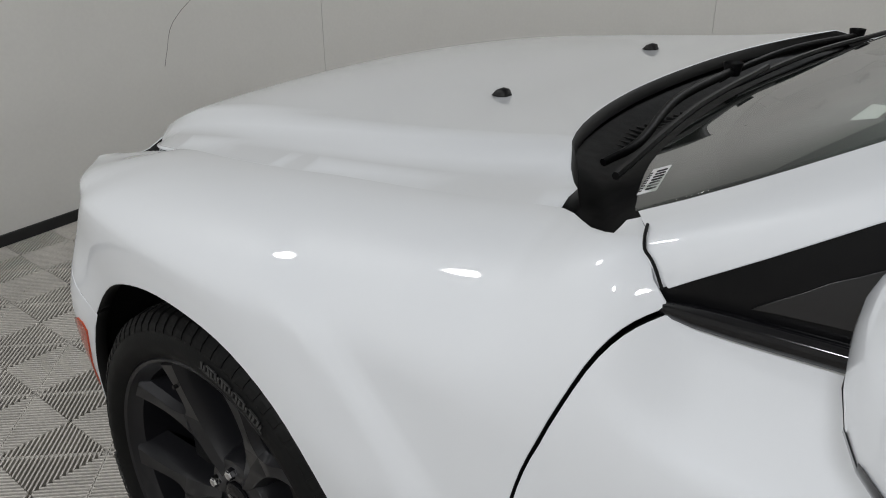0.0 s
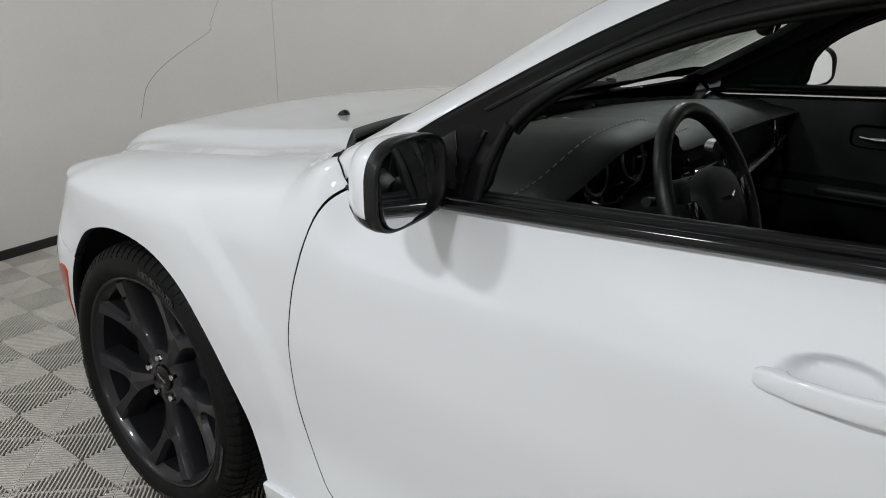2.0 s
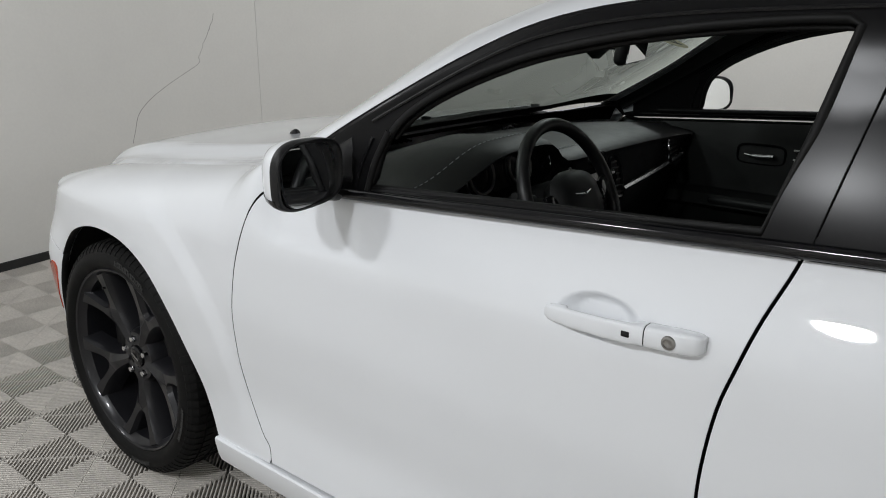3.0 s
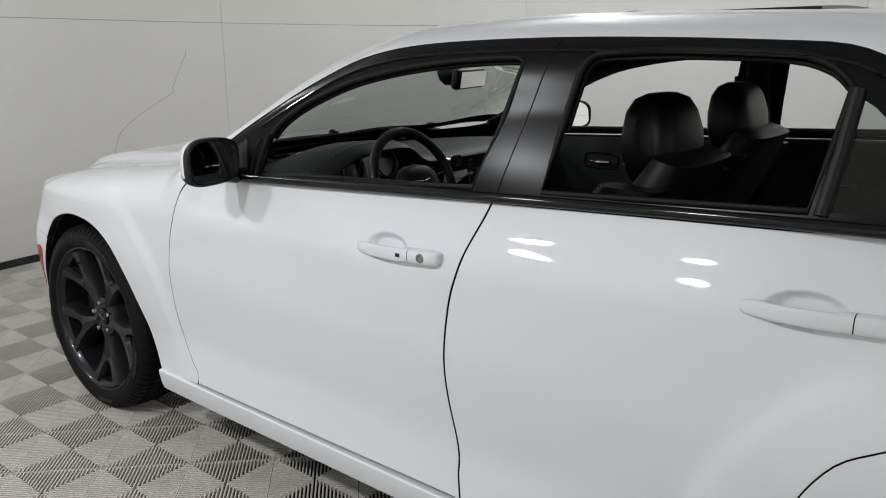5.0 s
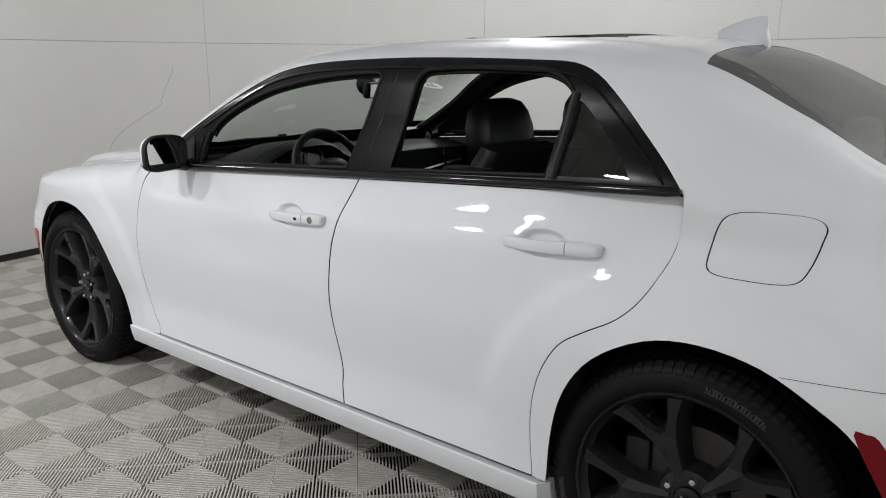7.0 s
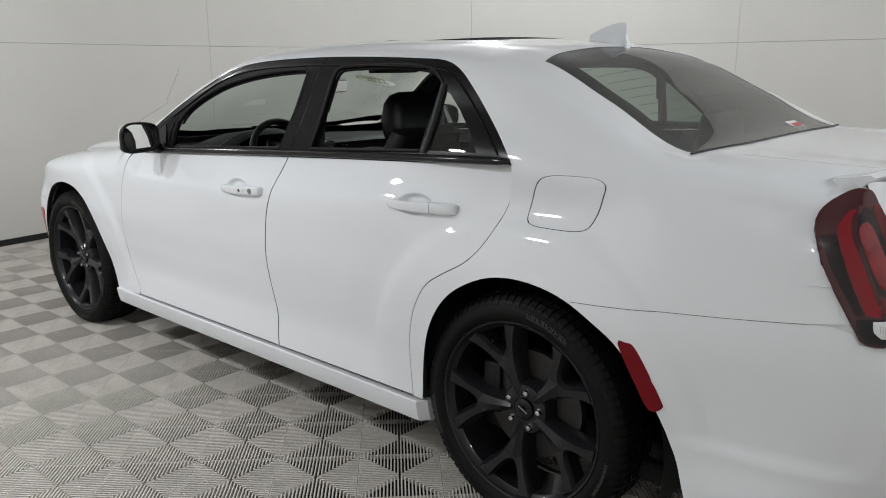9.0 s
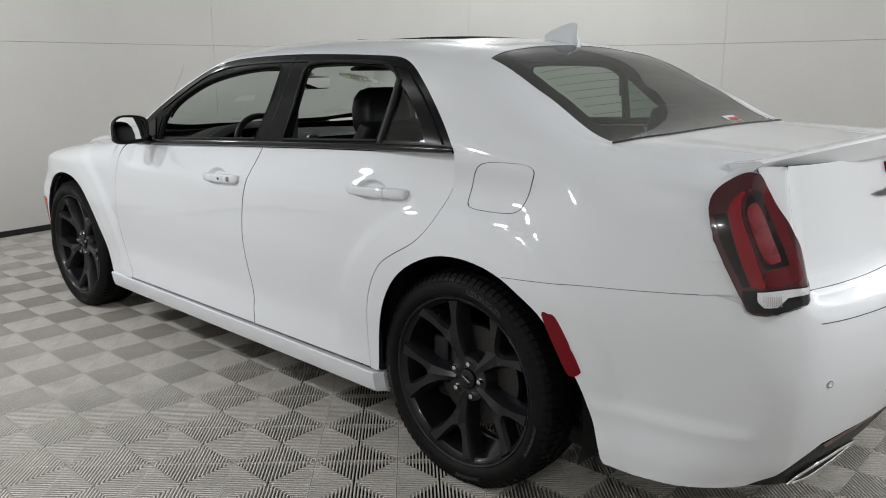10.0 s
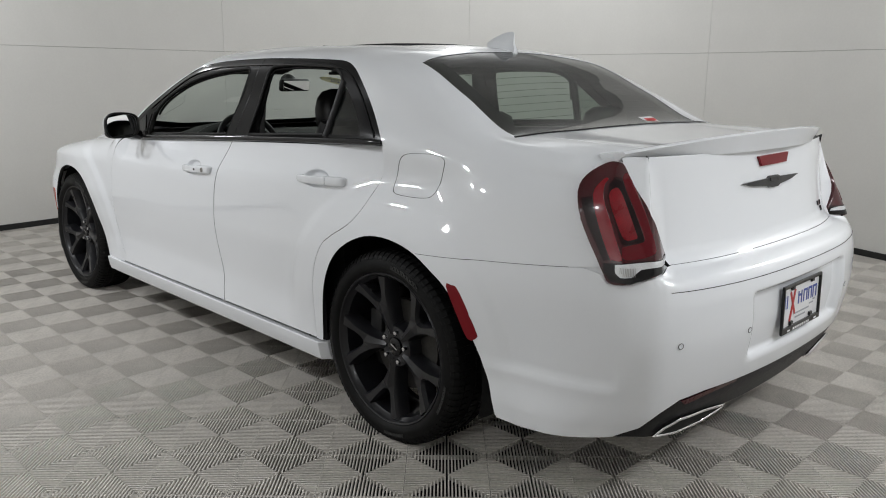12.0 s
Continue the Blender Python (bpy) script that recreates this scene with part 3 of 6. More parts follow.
tail2 = [(-2.05, DECK_V), (-2.40, DECK_V), (-2.40, 4.4), (-2.375, 3.4), (-2.335, 2.0), (-2.322, 1.3), (-2.345, 0.5), (-2.385, 0.0)]
tail = [(y, 14 - v) for y, v in tail2[::-1]]
shell = half + across + other + tail + [(-2.05, v) for v in np.linspace(14 - DECK_V, DECK_V, 13)[1:-1]] + tail2
vr = np.linspace(5.06, 8.94, 31)
rear_hole = [(float(rear_top(v)), v) for v in vr] + [(float(rear_bot(v)), v) for v in vr[::-1]]
SUN = [(0.02, 5.75), (0.02, 8.25), (-0.50, 8.25), (-0.50, 5.75)]
FUEL = upper_loop(spline([(-1.527, 0.985), (-1.535, 1.045), (-1.556, 1.092), (-1.595, 1.112), (-1.67, 1.118), (-1.745, 1.116), (-1.778, 1.098), (-1.772, 1.06), (-1.755, 1.005), (-1.735, 0.973), (-1.69, 0.962), (-1.61, 0.960), (-1.548, 0.964)], 4, closed=True))
patch("roof", upper_surface, [shell, rear_hole, SUN, FUEL], PAINT, car, gap=0.03, stretch=UP, flip=True, flange=0.012)
patch("fuel_door", upper_surface, [offset(FUEL * np.array(UP), 0.0055) / np.array(UP)], PAINT, car, gap=0.03, stretch=UP, flip=True)
patch("headliner", upper_surface, [[(min(max(y, -2.02), 0.80), v) for y, v in shell], rear_hole], LINER, car, gap=0.05, stretch=UP, flip=True, lift=-0.028, flange=0, label="dark cloth headliner and pillar trim")
part("sunroof_frame", sweep([tuple(p) for p in upper_surface(np.array([q[0] for q in SUN]), np.array([q[1] for q in SUN]))], 0.008, 6, True), SEAL, car)
bm = bmesh.new()
rows = []
for u in np.linspace(0, 1, 9):
    yy_ = 0.03 - 0.98 * u
    zt = top_z(np.array([yy_]))[0] + 0.003 + 0.004 * u
    rows.append([bm.verts.new((x, yy_, zt - 0.011 * (x / 0.45) ** 2 + dz)) for dz in (0, -0.008) for x in (np.linspace(-0.45, 0.45, 11) if dz == 0 else np.linspace(0.45, -0.45, 11))])
for a, b in zip(rows, rows[1:]):
    for i in range(22):
        j = (i + 1) % 22
        bm.faces.new((a[i], a[j], b[j], b[i]))
bm.faces.new(rows[0])
bm.faces.new(rows[-1])
bmesh.ops.recalc_face_normals(bm, faces=bm.faces)
smooth_by_angle(bm, 40)
part("sunroof", bm, GLOSS, car, "long dark glass roof panel, slightly proud of the roof")
patch("rear_window", upper_surface, [offset(np.array(rear_hole) * np.array(UP), 0.003) / np.array(UP)], TINTED, car, gap=0.04, stretch=UP, flip=True, lift=-0.003, label="tinted curved rear window")
rear_clear = [(float(rear_top(v)) - 0.035, v) for v in np.linspace(5.40, 8.60, 25)] + [(float(rear_bot(v)) + 0.022, v) for v in np.linspace(8.68, 5.32, 25)]
patch("rear_window_border", upper_surface, [offset(np.array(rear_hole) * np.array(UP), 0.006) / np.array(UP), rear_clear], SEAL, car, gap=0.03, stretch=UP, flip=True, lift=-0.008, flange=0, label="black painted border of the rear window")
for k in range(14):
    u = (k + 1) / 15
    v = np.linspace(5.45, 8.55, 16)
    ln = upper_surface(rear_top(v) * (1 - u) + rear_bot(v) * u, v)
    part("heater_wire", sweep(ln - np.array([0, 0, 0.007]), 0.0007, 4), SEAL, car)
vw = np.linspace(5.04, 8.96, 31)
screen = [(float(head_y(v)) + 0.004, v) for v in vw] + [(float(base_y(v)), v) for v in vw[::-1]]
frit = [(float(base_y(v)) - 0.001, v) for v in vw] + [(float(base_y(v)) - 0.06 - 0.02 * abs(v - 7) / 2, v) for v in vw[::-1]]
patch("windshield_frit", upper_surface, [frit], SEAL, car, gap=0.03, stretch=UP, flip=True, lift=-0.010, flange=0, label="black painted border of the windshield")
patch("windshield", upper_surface, [screen], WSGLASS, car, gap=0.04, stretch=UP, flip=True, lift=-0.003, flange=0.005, label="greenish clear laminated windshield")

# trunk lid: deck top and rear face
deck_back = lambda v: -2.515 + 0.105 * np.abs((v - 7) / 1.75) ** 2
vd = np.linspace(DECK_V + 0.03, 14 - DECK_V - 0.03, 21)
deck = [(float(rear_bot(v)) - 0.012 if abs(v - 7) < 1.7 else -2.02, v) for v in vd] + [(float(deck_back(v)), v) for v in vd[::-1]]
patch("trunk_lid", upper_surface, [deck], PAINT, car, gap=0.03, stretch=UP, flip=True)
lamp_in = lambda z: np.interp(z, [0.82, 0.838, 1.04, 1.124, 1.16], [5.745, 5.730, 5.558, 5.484, 5.46])
zz = np.linspace(0.8335, 1.152, 12)
tface = [(float(lamp_in(z)), z) for z in zz[::-1]] + [(t, 0.8335) for t in np.linspace(5.74, 2 * TMAX - 5.74, 30)] + [(2 * TMAX - float(lamp_in(z)), z) for z in zz] + [(t, 1.152) for t in np.linspace(2 * TMAX - 5.48, 5.48, 30)]
patch("trunk_face", side_surface, [tface], PAINT, car, gap=0.03)

# rear bumper
bl = side_loop(BUMPER_LINE)
arch_r = side_loop(REAR_ARCH[24:])
low = [(t_of_y(-2.105), 0.285), (5.20, 0.280), (5.35, 0.288), (5.506, 0.293), (5.60, 0.328), (5.68, 0.385), (5.745, 0.420), (5.85, 0.434), (6.04, 0.438), (TMAX - 0.01, 0.436)]
top = [(t, v - 0.0028) for t, v in bl if t < 5.42] + [(5.447, 0.818), (5.463, 0.794), (5.515, 0.790), (5.62, 0.815), (5.715, 0.829), (5.74, 0.831)] + [(t, 0.831) for t in np.linspace(5.76, TMAX - 0.01, 14)]
halfb = [tuple(q) for q in arch_r] + low
loop = [tuple(q) for q in bl[:1]] + halfb + [(2 * TMAX - t, v) for t, v in halfb[::-1]] + [(2 * TMAX - t, v) for t, v in top] + top[::-1]
patch("rear_bumper", side_surface, [loop], PAINT, car, gap=0.014)
under = [(5.506, 0.286), (5.70, 0.272), (5.94, 0.258), (6.08, 0.305), (6.25, 0.300), (TMAX - 0.01, 0.300)]
vtop = [(t, v + 0.004) for t, v in low[3:]]
dif = vtop + [(2 * TMAX - t, v) for t, v in vtop[::-1]] + [(2 * TMAX - t, v) for t, v in under] + under[::-1]
patch("rear_valance", side_surface, [dif], SATIN, car, gap=0.03, lift=-0.008, label="black plastic lower rear valance")
tip = [(5.700, 0.283), (5.735, 0.312), (5.790, 0.334), (5.92, 0.332), (6.050, 0.318), (6.052, 0.306), (6.02, 0.294), (5.95, 0.274), (5.82, 0.270)]
tip_in = offset(tip, 0.0075)
tl = thin_out(np.array(tip), 0.02)
for s in (-1, 1):
    rim_pts = side_surface(tl[:, 0], tl[:, 1]) * np.array([-s, 1, 1])
    xa = part("exhaust_tip", sweep(rim_pts, 0.0055, 8, True), CHROME, car, "flat chrome exhaust tip in the valance")
    ya = patch("exhaust_mouth", side_surface, [tip_in], LINER, car, gap=0.02, lift=0.002, flange=0)
    ya.parent = xa
    if s > 0:
        ya.matrix_basis = Matrix.Diagonal((-1, 1, 1, 1))

# front bumper
fb = [(t_of_y(1.86), 0.666), (t_of_y(1.89), 0.679), (t_of_y(1.96), 0.708), (t_of_y(2.04), 0.748), (t_of_y(2.10), 0.788)]
fb += [(t, 0.790) for t in np.linspace(t_of_y(2.15), ARC[0] + 0.02, 12)] + [(t, 0.25) for t in np.linspace(ARC[0] + 0.02, t_of_y(1.99), 18)] + [tuple(q) for q in side_loop(FRONT_ARCH[:9])]
patch("front_bumper", side_surface, [fb], PAINT, car, gap=0.03, mirror=True)
t_tip = float(t_of_y(2.0))
patch("nose_panel", side_surface, [[(0.012, 0.72), (t_tip, 0.72), (t_tip, 0.835), (t_tip * 0.7, 0.795), (t_tip * 0.4, 0.775), (0.012, 0.77)]], PAINT, car, gap=0.03, lift=-0.006, flange=0.02, mirror=True)

# hood
shut_x = lambda y: np.interp(-y, -OUT[_on_side, 1], OUT[_on_side, 0]) - fender_wide(y) - 0.007


def hood_surface(x, y):
    xs = shut_x(y)
    q = np.clip(np.abs(x) / xs, 0, 1.2)
    edge = fender_top(y) - 0.003
    crown = (0.034 - 0.024 * step(1.95, 1.30, y)) * (1 - q ** 2)
    bulge = 0.034 * (1 - step(0.575, 0.655, np.abs(x) + 0.05 * (y - 1.3))) * step(2.38, 2.0, y)
    return np.stack([x, y, edge + crown + bulge + 0.004 - 0.012 * step(0.955, 1.0, q)], -1)


hood_back = lambda x: 1.165 - 0.165 * np.abs(x / 0.72) ** 2.4 - 0.048 * np.abs(x / 0.72) ** 10
ys = np.linspace(0.972, 2.12, 26)
hl = [(-float(shut_x(y)), y) for y in ys] + [(x, 2.15 + 0.13 * (1 - (x / 0.72) ** 2)) for x in np.linspace(-0.70, 0.70, 21)] + [(float(shut_x(y)), y) for y in ys[::-1]] + [(x, float(hood_back(x))) for x in np.linspace(0.69, -0.69, 29)]
patch("hood", hood_surface, [hl], PAINT, car, gap=0.035)
for s in (-1, 1):
    part("hood_seal", sweep([(s * (float(shut_x(y)) + 0.0035), y, float(fender_top(y)) - 0.015) for y in np.linspace(0.965, 2.06, 30)], 0.0042, 6), PAINT, car)

under_hood = [(-float(shut_x(y)) - 0.02, y) for y in np.linspace(1.30, 2.13, 14)] + [(x, 2.19 + 0.12 * (1 - (x / 0.74) ** 2)) for x in np.linspace(-0.70, 0.70, 15)] + [(float(shut_x(y)) + 0.02, y) for y in np.linspace(2.13, 1.30, 14)]
patch("hood_underlay", hood_surface, [under_hood], PAINT, car, gap=0.05, lift=-0.016, flange=0)

# sills
for s in (-1, 1):
    bm = bmesh.new()
    sec = [(0.905, 0.298), (0.941, 0.2985), (0.9455, 0.295), (0.9450, 0.285), (0.938, 0.246), (0.930, 0.222), (0.924, 0.217), (0.88, 0.212), (0.86, 0.23)]
    rings = []
    for y in np.concatenate([np.linspace(1.03, -1.11, 22), [-1.125, -1.14, -1.15]]):
        w = np.interp(-y, -OUT[_on_side, 1], OUT[_on_side, 0]) - 0.944
        tuck = 0.035 * float(step(-1.12, -1.15, y))
        rings.append([bm.verts.new((s * (x + w - (tuck if x > 0.9 else 0)), y, z)) for x, z in sec])
    for a, b in zip(rings, rings[1:]):
        for i in range(len(sec)):
            j = (i + 1) % len(sec)
            bm.faces.new((a[i], a[j], b[j], b[i]))
    bm.faces.new(rings[0])
    bm.faces.new(rings[-1])
    bmesh.ops.recalc_face_normals(bm, faces=bm.faces)
    smooth_by_angle(bm, 24)
    part("sill", bm, PAINT, car)

# dark inner body behind the panel gaps
core = side_loop([(0.98, 0.30), (-1.14, 0.30), (-1.16, 0.60), (-1.3, 0.78), (-1.5, 0.97), (-1.46, 0.99), (-0.4, 0.98), (0.7, 0.93), (0.98, 0.80)])
patch("inner_door_frame", side_surface, [core], LINER, car, gap=0.05, lift=-0.026, flange=0, mirror=True)

# wheels
def tyre_profile():
    return [(0.10, 0.268), (0.118, 0.275), (0.124, 0.292), (0.122, 0.320), (0.112, 0.345), (0.098, 0.358), (0.075, 0.3625), (0.0, 0.3643), (-0.075, 0.3625), (-0.098, 0.358), (-0.112, 0.345), (-0.120, 0.328),
            (-0.1240, 0.316), (-0.1235, 0.307), (-0.119, 0.298), (-0.112, 0.2895), (-0.10, 0.282), (-0.06, 0.27), (0.06, 0.27)]


TYRE_PRINT = [material("worn_tyre_print", (0.035, 0.035, 0.034), rough=0.7, vary=0.4, scale=60)]


DISC = material("brake_disc_steel", (0.06, 0.058, 0.055), rough=0.45, metal=0.8, vary=0.2, scale=80)


def build_wheel(at, sgn, roll):
    """Wheel with its axle along x; sgn -1 for the near side of the car."""
    bm = revolve([(-0.108, 0.2735), (-0.112, 0.2700), (-0.109, 0.2650), (-0.098, 0.2610), (-0.085, 0.250), (0.05, 0.240), (0.09, 0.255), (0.09, 0.266), (-0.10, 0.266)], 72, closed=True)
    # hub
    revolve([(-0.001, 0.01), (-0.001, 0.085), (-0.045, 0.080), (-0.062, 0.072), (-0.066, 0.055), (-0.064, 0.036), (-0.060, 0.034), (-0.060, 0.01)], 40, bm=bm)
    bmesh.ops.scale(bm, vec=(1, 1.055, 1.055), verts=bm.verts)
    smooth_by_angle(bm, 28)
    w = part("wheel", bm, RIMPAINT, car, "dark satin alloy wheel with five split spokes")
    sp = bmesh.new()
    # one Y: a stem that widens from the hub into two arms, with a ridge down its middle, a chamfer and deep flanks
    along = lambda pts, m: np.stack([np.interp(np.linspace(0, 1, m), np.linspace(0, 1, len(pts)), np.array(pts)[:, c]) for c in (0, 1)], 1)
    stem = along(spline([(0.0190, 0.036), (0.0208, 0.065), (0.0245, 0.095), (0.0305, 0.122)], 4), 8)
    arm = along(spline([(0.0305, 0.122), (0.0400, 0.146), (0.0550, 0.174), (0.0770, 0.203), (0.1000, 0.2270)], 4), 11)[1:]
    notch = along(spline([(0.0, 0.163), (0.0105, 0.169), (0.0235, 0.188), (0.0370, 0.215), (0.0520, 0.2440)], 4), 11)
    half_ = [tuple(q) for q in stem] + [tuple(q) for q in arm] + [tuple(q) for q in notch[::-1]]
    outline = np.array(half_ + [(-a_, r_) for a_, r_ in half_[::-1][1:]])
    face_x = lambda r: np.interp(r, [0.03, 0.07, 0.11, 0.16, 0.21, 0.25], [-0.060, -0.066, -0.070, -0.079, -0.092, -0.104])
    rows = []
    for lp, dep in ((offset(outline, -0.005), 0.060), (outline, 0.016), (offset(outline, 0.0078), 0.0)):
        rows.append([sp.verts.new((float(face_x(math.hypot(a_, r_))) + dep, a_, r_)) for a_, r_ in lp])
    m_, top_, h_ = len(outline), rows[2], len(half_) - 1
    for p_, q_ in zip(rows, rows[1:]):
        for i in range(m_):
            sp.faces.new((p_[i], p_[(i + 1) % m_], q_[(i + 1) % m_], q_[i]))
    ns, na = len(stem), len(arm)
    mid_ = [sp.verts.new((top_[i].co.x - 0.0095, 0.0, top_[i].co.z)) for i in range(ns)]
    back_ = lambda i: top_[2 * h_ - i]
    for i in range(ns - 1):
        sp.faces.new((top_[i], top_[i + 1], mid_[i + 1], mid_[i]))
        sp.faces.new((back_(i + 1), back_(i), mid_[i], mid_[i + 1]))
    apex = top_[h_]
    sp.faces.new((top_[ns - 1], top_[ns], apex, mid_[ns - 1]))
    sp.faces.new((back_(ns), back_(ns - 1), mid_[ns - 1], apex))
    for i in range(na):
        a0, a1, b0, b1 = ns + i, ns + i + 1, h_ - i, h_ - i - 1
        if a1 <= b1:
            for side in (lambda q: top_[q], back_):
                quad = [side(a0), side(a1), side(b1), side(b0)]
                if a1 == b1:
                    quad = [side(a0), side(a1), side(b0)]
                sp.faces.new(quad)
    bmesh.ops.recalc_face_normals(sp, faces=sp.faces)
    smooth_by_angle(sp, 20)
    first = part("spoke", sp, RIMPAINT, w)
    for k in range(5):
        o = first if k == 0 else new("spoke", first.data)
        o.parent = w
        o.matrix_basis = Matrix.Rotation(2 * math.pi * k / 5 - roll, 4, "X") @ Matrix.Diagonal((1, 1.125, 1.125, 1))
    def seated(bm):
        # flattened where it stands on the floor
        for v in bm.verts:
            v.co.z = max(v.co.z, -at[2] / 1.035)
        return bm
    part("tyre", seated(revolve(tyre_profile(), 96, closed=True)), RUBBER, w, "black rubber low-profile tyre")
    tread = bmesh.new()
    N = 84
    for k in range(N):
        a = 2 * math.pi * k / N
        for prof, wd in (([(-0.074, 0.3634), (-0.097, 0.3588), (-0.111, 0.3462), (-0.1165, 0.336)], 0.66), ([(0.074, 0.3634), (0.097, 0.3588), (0.111, 0.3462), (0.1165, 0.336)], 0.66), ([(-0.040, 0.3650), (-0.068, 0.3640)], 0.75), ([(0.040, 0.3650), (0.068, 0.3640)], 0.75), ([(-0.016, 0.3655), (0.016, 0.3655)], 0.8)):
            lo, hi = a - math.pi / N * wd, a + math.pi / N * wd
            cols = []
            for ang, inn in ((lo, 0.006), (lo, -0.0035), (hi, -0.0035), (hi, 0.006)):
                cols.append([tread.verts.new((x, (r - inn) * math.cos(ang), (r - inn) * math.sin(ang))) for x, r in prof])
            for c0, c1 in zip(cols, cols[1:]):
                for i in range(len(prof) - 1):
                    tread.faces.new((c0[i], c0[i + 1], c1[i + 1], c1[i]))
            tread.faces.new((cols[0][0], cols[1][0], cols[2][0], cols[3][0]))
            tread.faces.new((cols[3][-1], cols[2][-1], cols[1][-1], cols[0][-1]))
    tagged(part("tread", seated(tread), RUBBER, w, "grooved rubber tread blocks"), kind="stuff")
    marks = bmesh.new()
    for mid_a, n, h, spread in ((radians(112), 9, 0.017, 0.052), (radians(262), 8, 0.012, 0.04), (radians(200), 10, 0.009, 0.035), (radians(345), 9, 0.014, 0.045)):
        for k in range(n):
            a = mid_a + (k - n / 2) * spread
            rm = 0.322
            for da_, dr, wa, wr in ((-0.011, 0, 0.0022, h), (0.010, -h * 0.1, 0.0022, h * 0.8), (0.0, h * 0.40 if k % 2 else -h * 0.38, 0.010, 0.003)):
                m = Matrix.Rotation(a + da_, 4, "X") @ Matrix.Translation((-0.1238 + 0.10 * max(0, dr) , rm + dr, 0))
                box_bm((0.0022, wr, wa * 2 if wa > 0.005 else 0.0042), (0, 0, 0), 0, bm=marks, turn=m)
    tagged(part("tyre_print", marks, TYRE_PRINT[0], w, "worn raised grey sidewall marks"), kind="stuff")
    part("centre_cap", revolve([(-0.060, 0.0001), (-0.073, 0.012), (-0.073, 0.026), (-0.069, 0.033), (-0.058, 0.034)], 32), GLOSS, w)
    cap_mark = sweep([(-0.0738, -0.016, -0.008), (-0.0745, 0.0, 0.001), (-0.0738, 0.016, 0.008)], 0.0022, 6)
    part("cap_mark", cap_mark, STEEL, w)
    nut = revolve([(-0.05, 0.0105), (-0.074, 0.0105), (-0.079, 0.008), (-0.080, 0.0001)], 6)
    nme = None
    for k in range(5):
        a = 2 * math.pi * (k + 0.5) / 5 + math.pi / 2 - roll
        if nme is None:
            n = part("lug_nut", nut, CHROME, w)
            nme = n.data
        else:
            n = new("lug_nut", nme)
            n.parent = w
        n.location = (0, 0.0575 * math.cos(a), 0.0575 * math.sin(a))
    part("brake_disc", revolve([(-0.012, 0.06), (-0.012, 0.172), (0.016, 0.172), (0.016, 0.06)], 48, closed=True), DISC, w)
    bmc = bmesh.new()
    box_bm((0.06, 0.07, 0.17), (0.0, 0.155, 0.02), 0.012, 2, bm=bmc)
    part("brake_caliper", bmc, SATIN, w)
    part("valve_stem", revolve([(-0.098, 0.0001), (-0.098, 0.004), (-0.07, 0.004)], 8), SATIN, w).location = (0.0, 0.10, 0.205)
    w.matrix_basis = Matrix.Translation(at) @ Matrix.Diagonal((1, 1.035, 1.035, 1)) @ (Matrix.Identity(4) if sgn < 0 else Matrix.Rotation(math.pi, 4, "Z"))
    return w


for cy, cz in WHEELS:
    for s in (-1, 1):
        build_wheel((s * 0.808, cy, 0.371 if cy > 0 else 0.365), s, radians(40 if cy > 0 else 25) * -s)
        bm = bmesh.new()
        n = 28
        rings = []
        for k in range(n + 1):
            a = math.pi * (-0.05 + (1.10 if cy > 0 else 1.135) * k / n)
            ry, rz = (0.455 if cy > 0 else 0.47), 0.44
            rings.append([bm.verts.new((s * x, cy + (ry + g) * math.cos(a), cz + (rz + g) * math.sin(a))) for x, g in ((0.925 - (0.07 if cy > 0 and math.cos(a) > 0.3 else 0), 0.03), (0.90 - (0.07 if cy > 0 and math.cos(a) > 0.3 else 0), 0.03), (0.80, 0.035), (0.50, 0.03), (0.50, -0.4))])
        for a, b in zip(rings, rings[1:]):
            for i in range(4):
                bm.faces.new((a[i], a[i + 1], b[i + 1], b[i]))
        smooth_by_angle(bm, 60)
        part("wheel_arch_liner", bm, LINER, car)
bm = box_bm((1.55, 4.2, 0.06), (0, -0.05, 0.24), 0.01, 1)
part("underbody", bm, LINER, car)

# seam between fender and windshield pillar, over a white flange
patch("pillar_flange", upper_surface, [[(0.745, 2.6), (0.745, 5.0), (0.86, 5.0), (0.86, 2.6)]], PAINT, car, gap=0.02, stretch=UP, flip=True, lift=-0.007, flange=0, mirror=True)
sm = spline([(0.816, 4.5), (0.806, 4.1), (0.792, 3.6), (0.780, 2.95)], 6)
both = upper_surface(sm[:, 0], sm[:, 1]) + np.array([-0.002, 0.0, 0.002])
for s in (-1, 1):
    part("pillar_seam", sweep([(-s * q[0], q[1], q[2]) for q in both], 0.0016, 6), SEAL, car)

# ---- car: trim and fittings ----
def on_upper(y, z, lift=0.0):
    """The place on the near side's upper surface at (y, z), moved out by lift."""
    v = v_at(y, z)
    y = np.atleast_1d(np.asarray(y, float))
    p = upper_surface(y, v)
    du = upper_surface(y + 1e-3, v) - upper_surface(y - 1e-3, v)
    dv = upper_surface(y, v + 1e-3) - upper_surface(y, v - 1e-3)
    n = np.cross(dv, du)
    n /= np.linalg.norm(n, axis=1, keepdims=True)
    return p + n * lift


def both_sides(name, bm, mat, parent=None, label=""):
    """The near part and its mirror image."""
    me = bpy.data.meshes.new("tmp")
    bm.to_mesh(me)
    b2 = bmesh.new()
    b2.from_mesh(me)
    bpy.data.meshes.remove(me)
    bmesh.ops.scale(b2, vec=(-1, 1, 1), verts=b2.verts)
    bmesh.ops.reverse_faces(b2, faces=b2.faces)
    a = part(name, bm, mat, parent or car, label)
    b = part(name, b2, mat, parent or car, label)
    return a, b


